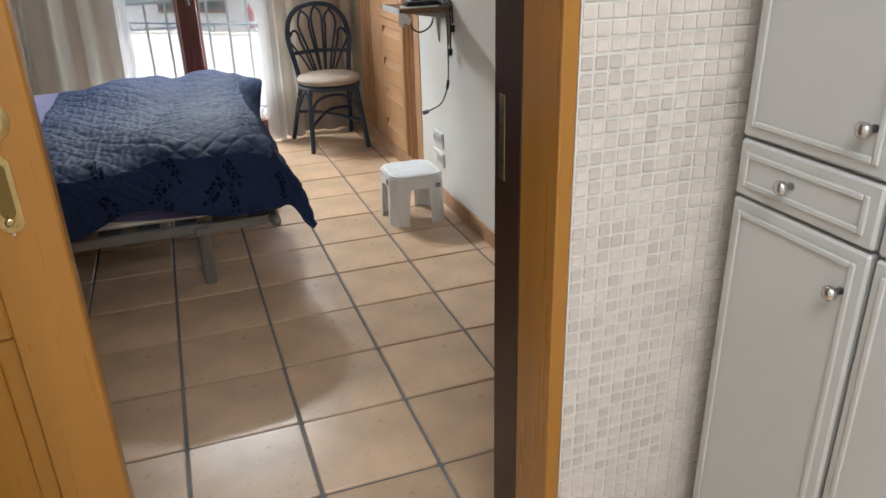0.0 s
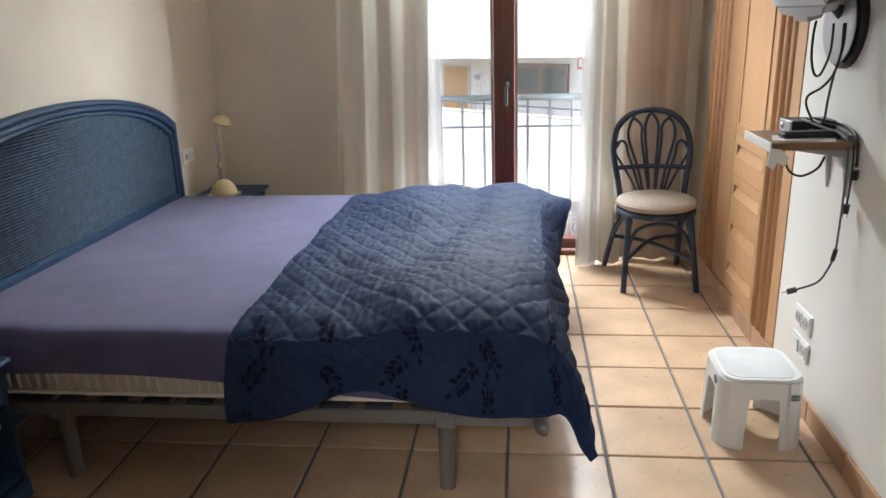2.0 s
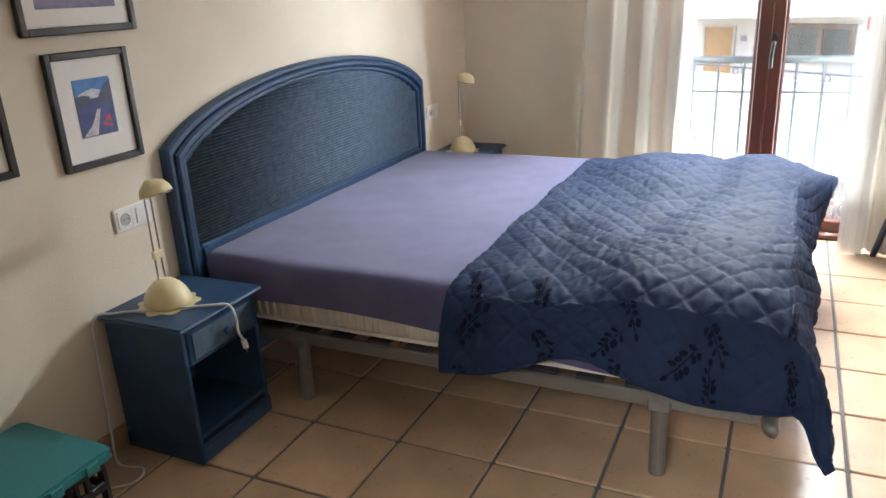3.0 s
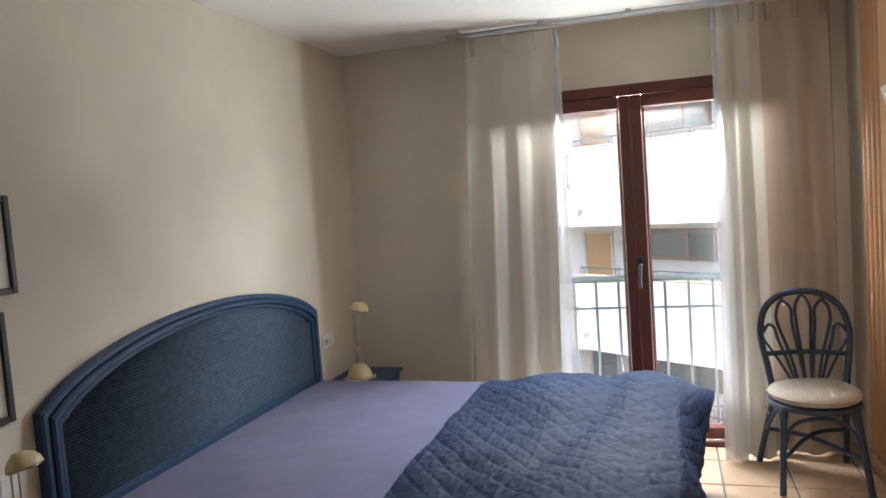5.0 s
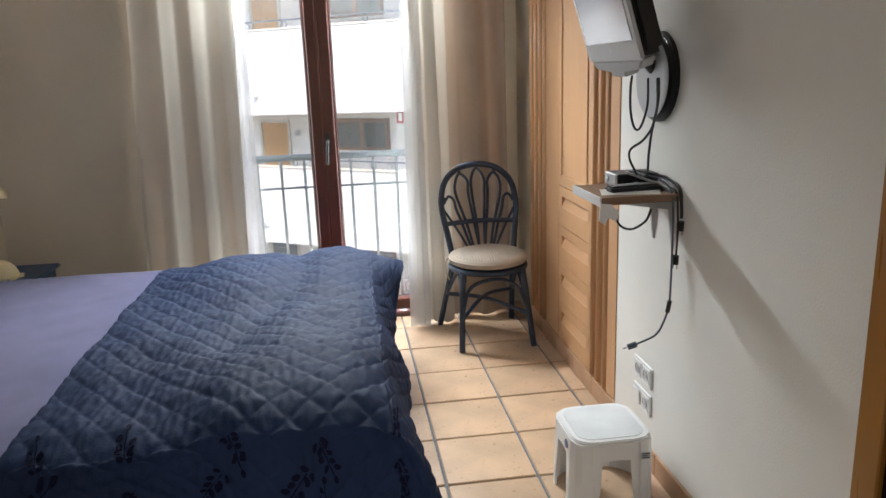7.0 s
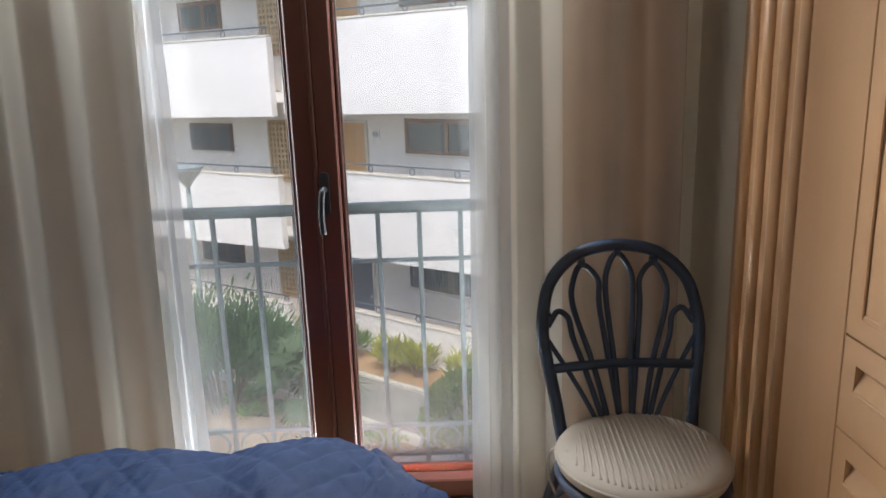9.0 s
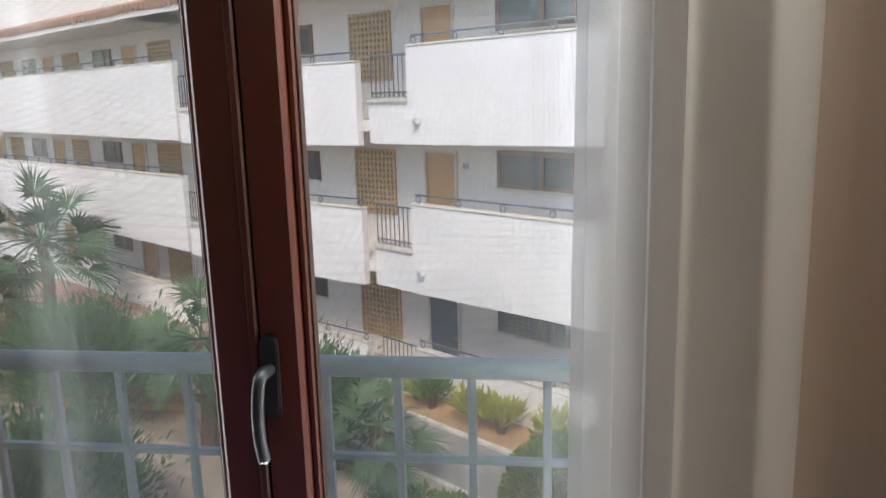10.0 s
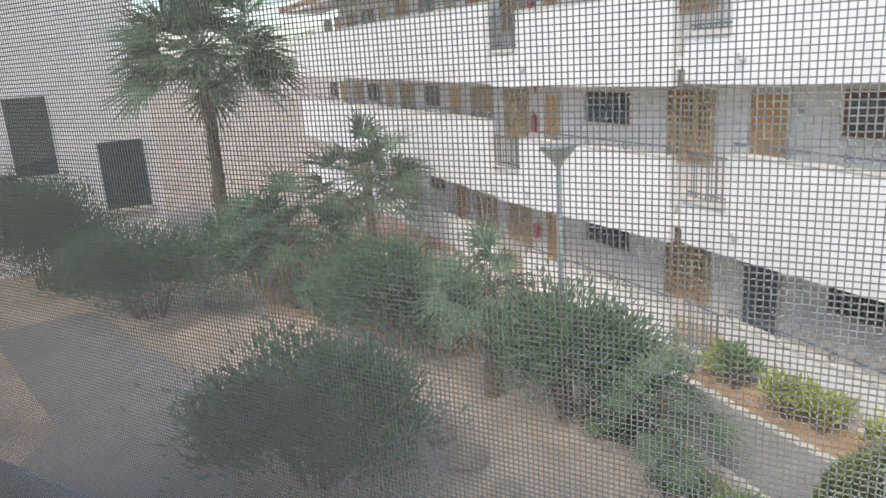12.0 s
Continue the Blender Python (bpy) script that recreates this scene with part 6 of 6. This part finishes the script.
def bush(x, y, rx, ry, h, material, label, leaves, seed, ll=0.16, lw=0.018, name="shrub", group="garden shrubs", upright=0.4, tight=False, z0=GZ):
    rr = random.Random(seed)
    t = thing(name, label, "shrub", group)
    stems = bmesh.new()
    tips = []
    n = 26
    for i in range(n):
        a, k = rr.uniform(0, 6.28), math.sqrt(rr.uniform(0.02, 1))
        top = Vector((x + rx * k * math.cos(a), y + ry * k * math.sin(a), z0 + h * (1 - 0.55 * k * k) * rr.uniform(0.75, 1.05)))
        mid = Vector((x + rx * k * 0.45 * math.cos(a), y + ry * k * 0.45 * math.sin(a), z0 + h * 0.45))
        tube([(x + 0.15 * rx * math.cos(a), y + 0.15 * ry * math.sin(a), z0 - 0.05), mid, top], 0.02, 4, stems, taper=0.3)
        tips.append((mid, top))
    part("stems", stems, M_BARK, t)
    vs, fs = [], []
    for i in range(leaves):
        if tight:
            a, c = rr.uniform(0, 6.28), rr.uniform(0, 1)
            s = math.sqrt(1 - c * c)
            k = rr.uniform(0.86, 1.0) * (1 + 0.05 * noise.noise((4 * math.cos(a) * s, 4 * math.sin(a) * s, 4 * c)))
            p = Vector((x + rx * k * s * math.cos(a), y + ry * k * s * math.sin(a), z0 + h * k * c))
            out = Vector((s * math.cos(a), s * math.sin(a), c))
        else:
            mid, top = rr.choice(tips)
            p = mid.lerp(top, rr.uniform(0.1, 1.08)) + Vector((rr.gauss(0, 0.16 * rx), rr.gauss(0, 0.16 * ry), rr.gauss(0, 0.09 * h)))
            p.z = max(p.z, z0 + 0.05)
            out = (p - Vector((x, y, z0 + 0.2 * h))).normalized()
        d = (out + Vector((rr.uniform(-0.7, 0.7), rr.uniform(-0.7, 0.7), rr.uniform(-0.3, 0.7) + upright))).normalized()
        leaf_quad(vs, fs, p, d, Vector((rr.uniform(-1, 1), rr.uniform(-1, 1), 1)).normalized(), ll * rr.uniform(0.6, 1.3), lw * rr.uniform(0.7, 1.3))
    tagged(mesh_of("crown", vs, fs, material, t), kind="stuff")
    return t


def palm(x, y, h, r, fronds, seed, label, trunk_r=0.16):
    """A fan palm: shaggy tapering trunk, stalks with pleated fans of narrow blades."""
    rr = random.Random(seed)
    t = thing("palm_tree", label, "palm tree", "garden palms")
    b = tube(smooth_line([(x, y, GZ - 0.1), (x + 0.08, y, GZ + h * 0.5), (x + 0.02, y, GZ + h)], 6), trunk_r, 12, taper=0.8)
    for i in range(int(h * 26)):
        a, z = rr.uniform(0, 6.28), rr.uniform(0.1, h)
        p = Vector((x + 0.05, y, GZ + z))
        d = Vector((math.cos(a), math.sin(a), 0.0))
        tube([p + d * trunk_r * 0.7, p + d * trunk_r * 1.25 + Vector((0, 0, 0.07)), p + d * trunk_r * 1.35 + Vector((0, 0, 0.16))], 0.02, 4, b, taper=0.4)
    part("trunk", b, M_BARK, t)
    stalk, vs, fs = bmesh.new(), [], []
    top = Vector((x + 0.02, y, GZ + h))
    for i in range(fronds):
        a = 2.399 * i + rr.uniform(-0.35, 0.35)
        el = math.asin(max(-0.75, min(0.99, 0.97 - 1.6 * (i + 0.5) / fronds + rr.uniform(-0.12, 0.12))))
        d = Vector((math.cos(a) * math.cos(el), math.sin(a) * math.cos(el), math.sin(el)))
        reach = r * rr.uniform(0.30, 0.75)
        tip = top + d * reach + Vector((0, 0, -0.10 * r * math.cos(el)))
        tube([top, top.lerp(tip, 0.5) + Vector((0, 0, 0.04 * r)), tip], 0.011 * r + 0.004, 4, stalk, taper=0.6)
        d = (d + Vector((0, 0, -0.30 * math.cos(el)))).normalized()
        side = d.cross(Vector((0, 0, 1)))
        side = side.normalized() if side.length > 0.02 else Vector((1, 0, 0))
        roll = rr.uniform(-0.7, 0.7)
        nrm = side.cross(d).normalized()
        side, nrm = side * math.cos(roll) + nrm * math.sin(roll), nrm * math.cos(roll) - side * math.sin(roll)
        for j in range(27):
            f = radians(-105 + 210 * j / 26) + rr.uniform(-0.03, 0.03)
            dd = (d * math.cos(f) + side * math.sin(f) + nrm * (0.10 + 0.25 * abs(math.sin(f)))).normalized()
            L = r * 0.60 * (0.66 + 0.34 * math.cos(f)) * rr.uniform(0.85, 1.08)
            droop = Vector((0, 0, -rr.uniform(0.05, 0.30) * L))
            k = len(vs)
            wv_ = nrm.cross(dd).normalized() * 0.017 * r
            vs.extend([tip, tip + dd * L * 0.45 + wv_, tip + dd * L + droop, tip + dd * L * 0.45 - wv_ + nrm * 0.006])
            fs.append((k, k + 1, k + 2, k + 3))
    part("stalks", stalk, M_PALM, t)
    tagged(mesh_of("fronds", vs, fs, M_PALM, t), kind="stuff")
    return t


bush(-3.35, 15.3, 1.3, 1.1, 2.3, M_LEAF, "grey-green oleander bush beside the path", 12000, 2, 0.2, 0.02)
bush(-7.7, 16.9, 1.9, 1.4, 2.1, M_LEAF, "broad grey-green oleander bush", 14000, 3, 0.22, 0.022)
bush(-5.95, 12.3, 1.8, 1.5, 2.0, M_LEAF2, "broad dark green garden bush", 16000, 4, 0.18, 0.024)
bush(-9.5, 18.2, 1.8, 1.2, 1.9, M_LEAF, "grey-green bush under the far palms", 5000, 5, 0.2, 0.02)
bush(-13.2, 18.6, 1.9, 1.4, 2.3, M_LEAF, "tall grey-green bush under the palm", 6000, 10, 0.22, 0.025)
bush(-14.5, 16.0, 2.6, 1.6, 2.2, M_LEAF2, "dark green hedge bush", 9000, 7, 0.2, 0.025)
bush(-19.5, 16.5, 2.6, 1.6, 3.0, M_LEAF2, "dark green hedge by the white house", 9000, 8, 0.22, 0.03)
bush(0.95, 14.1, 0.85, 0.85, 1.15, mat("clipped_hedge_leaf", (0.13, 0.19, 0.04), 0.6, var=0.3, scale=2, bump=0), "round clipped light green hedge ball", 9000, 9, 0.07, 0.02, tight=True)
for k, (s, d, r, hh) in enumerate(((2.6, -0.45, 0.30, 0.60), (3.5, -0.5, 0.26, 0.5), (4.4, -0.42, 0.30, 0.62), (5.2, -0.5, 0.28, 0.55), (6.05, -0.35, 0.30, 0.58), (7.1, -0.46, 0.31, 0.55), (7.68, -0.55, 0.30, 0.62), (8.75, -0.5, 0.27, 0.66), (9.25, -0.4, 0.2, 0.45))):
    q = RR.at(s, d, 0)
    bush(q.x, q.y, r, r * 0.9, hh, M_LEAFY if k % 4 != 3 else M_LEAFG, "yellow-green spiky shrub against the white wall", 260, 20 + k, 0.30, 0.032, "variegated_shrub", "yellow shrubs along the wall", 0.5, z0=GZ + 0.12)
for k in range(5):
    q = RR.at(6.2 + 0.75 * k, -2.75 - 0.25 * (k % 2), 0)
    bush(q.x, q.y, 0.45, 0.32, 0.22, M_LEAFG, "low green groundcover plant", 450, 40 + k, 0.11, 0.028, "groundcover", "low groundcover plants")
palm(-4.94, 15.63, 1.95, 1.05, 22, 1, "small fan palm with grey-green fronds by the gravel")
palm(-12.6, 22.5, 2.35, 2.1, 24, 2, "broad fan palm near the far gallery")
palm(-15.5, 19.5, 6.2, 2.5, 44, 3, "tall fan palm with a bare trunk", 0.17)
palm(-11.2, 17.6, 2.0, 1.5, 24, 4, "low fan palm among the bushes")
palm(-1.75, 14.55, 1.05, 1.0, 20, 5, "young fan palm beside the path", 0.11)
# stones
M_STONE = mat("beige_limestone", (0.36, 0.29, 0.21), 0.9, var=0.25, scale=5, bump=0.6, bscale=30)
for k, (x, y, r) in enumerate(((-4.3, 13.6, 0.3), (-3.4, 13.1, 0.22), (-5.0, 14.0, 0.26), (-8.6, 15.2, 0.35), (-7.9, 14.6, 0.28))):
    b = bmesh.new()
    bmesh.ops.create_icosphere(b, subdivisions=3, radius=r)
    for v in b.verts:
        v.co *= 1 + 0.25 * noise.noise(v.co * 3 + Vector((k, 0, 0)))
        v.co.z *= 0.5
    o = part("boulder", moved(b, Matrix.Translation((x, y, GZ + 0.08))), M_STONE, None, smooth=True)
    tagged(o, "pale rounded limestone garden boulder", "boulder", "garden boulders")

# ---- pieces of the setting: floor tiles ----
floor = bpy.data.objects["floor"]
TP = 0.343
tile_me = bpy.data.meshes.new("floor_tile")
b = prism(rounded(-TP / 2 + 0.0055, -TP / 2 + 0.0055, TP / 2 - 0.0055, TP / 2 - 0.0055, 0.008, 2), -0.012, 0.0, "z")
bmesh.ops.bevel(b, geom=[e for e in b.edges if all(abs(v.co.z) < 1e-6 for v in e.verts)], offset=0.003, segments=1, affect="EDGES")
b.to_mesh(tile_me)
b.free()
tile_me.materials.append(M_TILE)
for i in range(-8, 2):
    for j in range(-9, 8):
        cx, cy = 0.93 + TP * (i + 0.5), 3.16 + TP * (j + 0.5)
        if cy < 0.2 or cy > 5.6 or cx < WX0 - 0.15:
            continue
        o = new("floor_tile", tile_me)
        o.parent = floor
        o.location = (cx, cy, 0.0006 * math.sin(7 * i + 3 * j))
for i in range(-6, 2):
    for j in range(-14, -8):
        cx, cy = 0.93 + TP * (i + 0.5), 3.16 + TP * (j + 0.5)
        if -1.6 < cy < 0.2:
            o = new("floor_tile", tile_me)
            o.parent = floor
            o.location = (cx, cy, 0.0)

# ---- mosaic on the lobby wall ----
structure("wall_mosaic", box((JX1 + 0.021, 0.830, 0), (1.42, 0.8415, CEIL)), M_MGROUT, "beige glass mosaic wall beside the doorway", "wall")
mosaic = bpy.data.objects["wall_mosaic"]
tess = bpy.data.meshes.new("mosaic_tile")
b = box((-0.0102, -0.003, -0.0102), (0.0102, 0.0, 0.0102), 0.002)
b.to_mesh(tess)
b.free()
tess.materials.append(M_MOSA)
far_v, far_f = [], []
made = 0
PW = 0.0252
for i in range(13):
    for j in range(100):
        x, z = JX1 + 0.021 + PW * (i + 0.5), 0.012 + PW * j
        if x > 1.0 or z > 2.5:
            continue
        if i < 9 and 0.42 < z < 1.26:
            o = new("mosaic_tile", tess)
            o.parent = mosaic
            o.location = (x, 0.8298, z)
        else:
            k = len(far_v)
            far_v.extend([(x + a, 0.8298 - c, z + d) for c in (0.0, 0.003) for a, d in ((-0.0102, -0.0102), (0.0102, -0.0102), (0.0102, 0.0102), (-0.0102, 0.0102))])
            far_f.extend([(k + 4, k + 5, k + 6, k + 7), (k, k + 1, k + 5, k + 4), (k + 1, k + 2, k + 6, k + 5), (k + 2, k + 3, k + 7, k + 6), (k + 3, k, k + 4, k + 7)])
fm = bpy.data.meshes.new("mosaic_rest")
fm.from_pydata(far_v, [], far_f)
fm.materials.append(M_MOSA)
fo2 = new("mosaic_rest", fm)
fo2.parent = mosaic
tagged(fo2, kind="stuff")
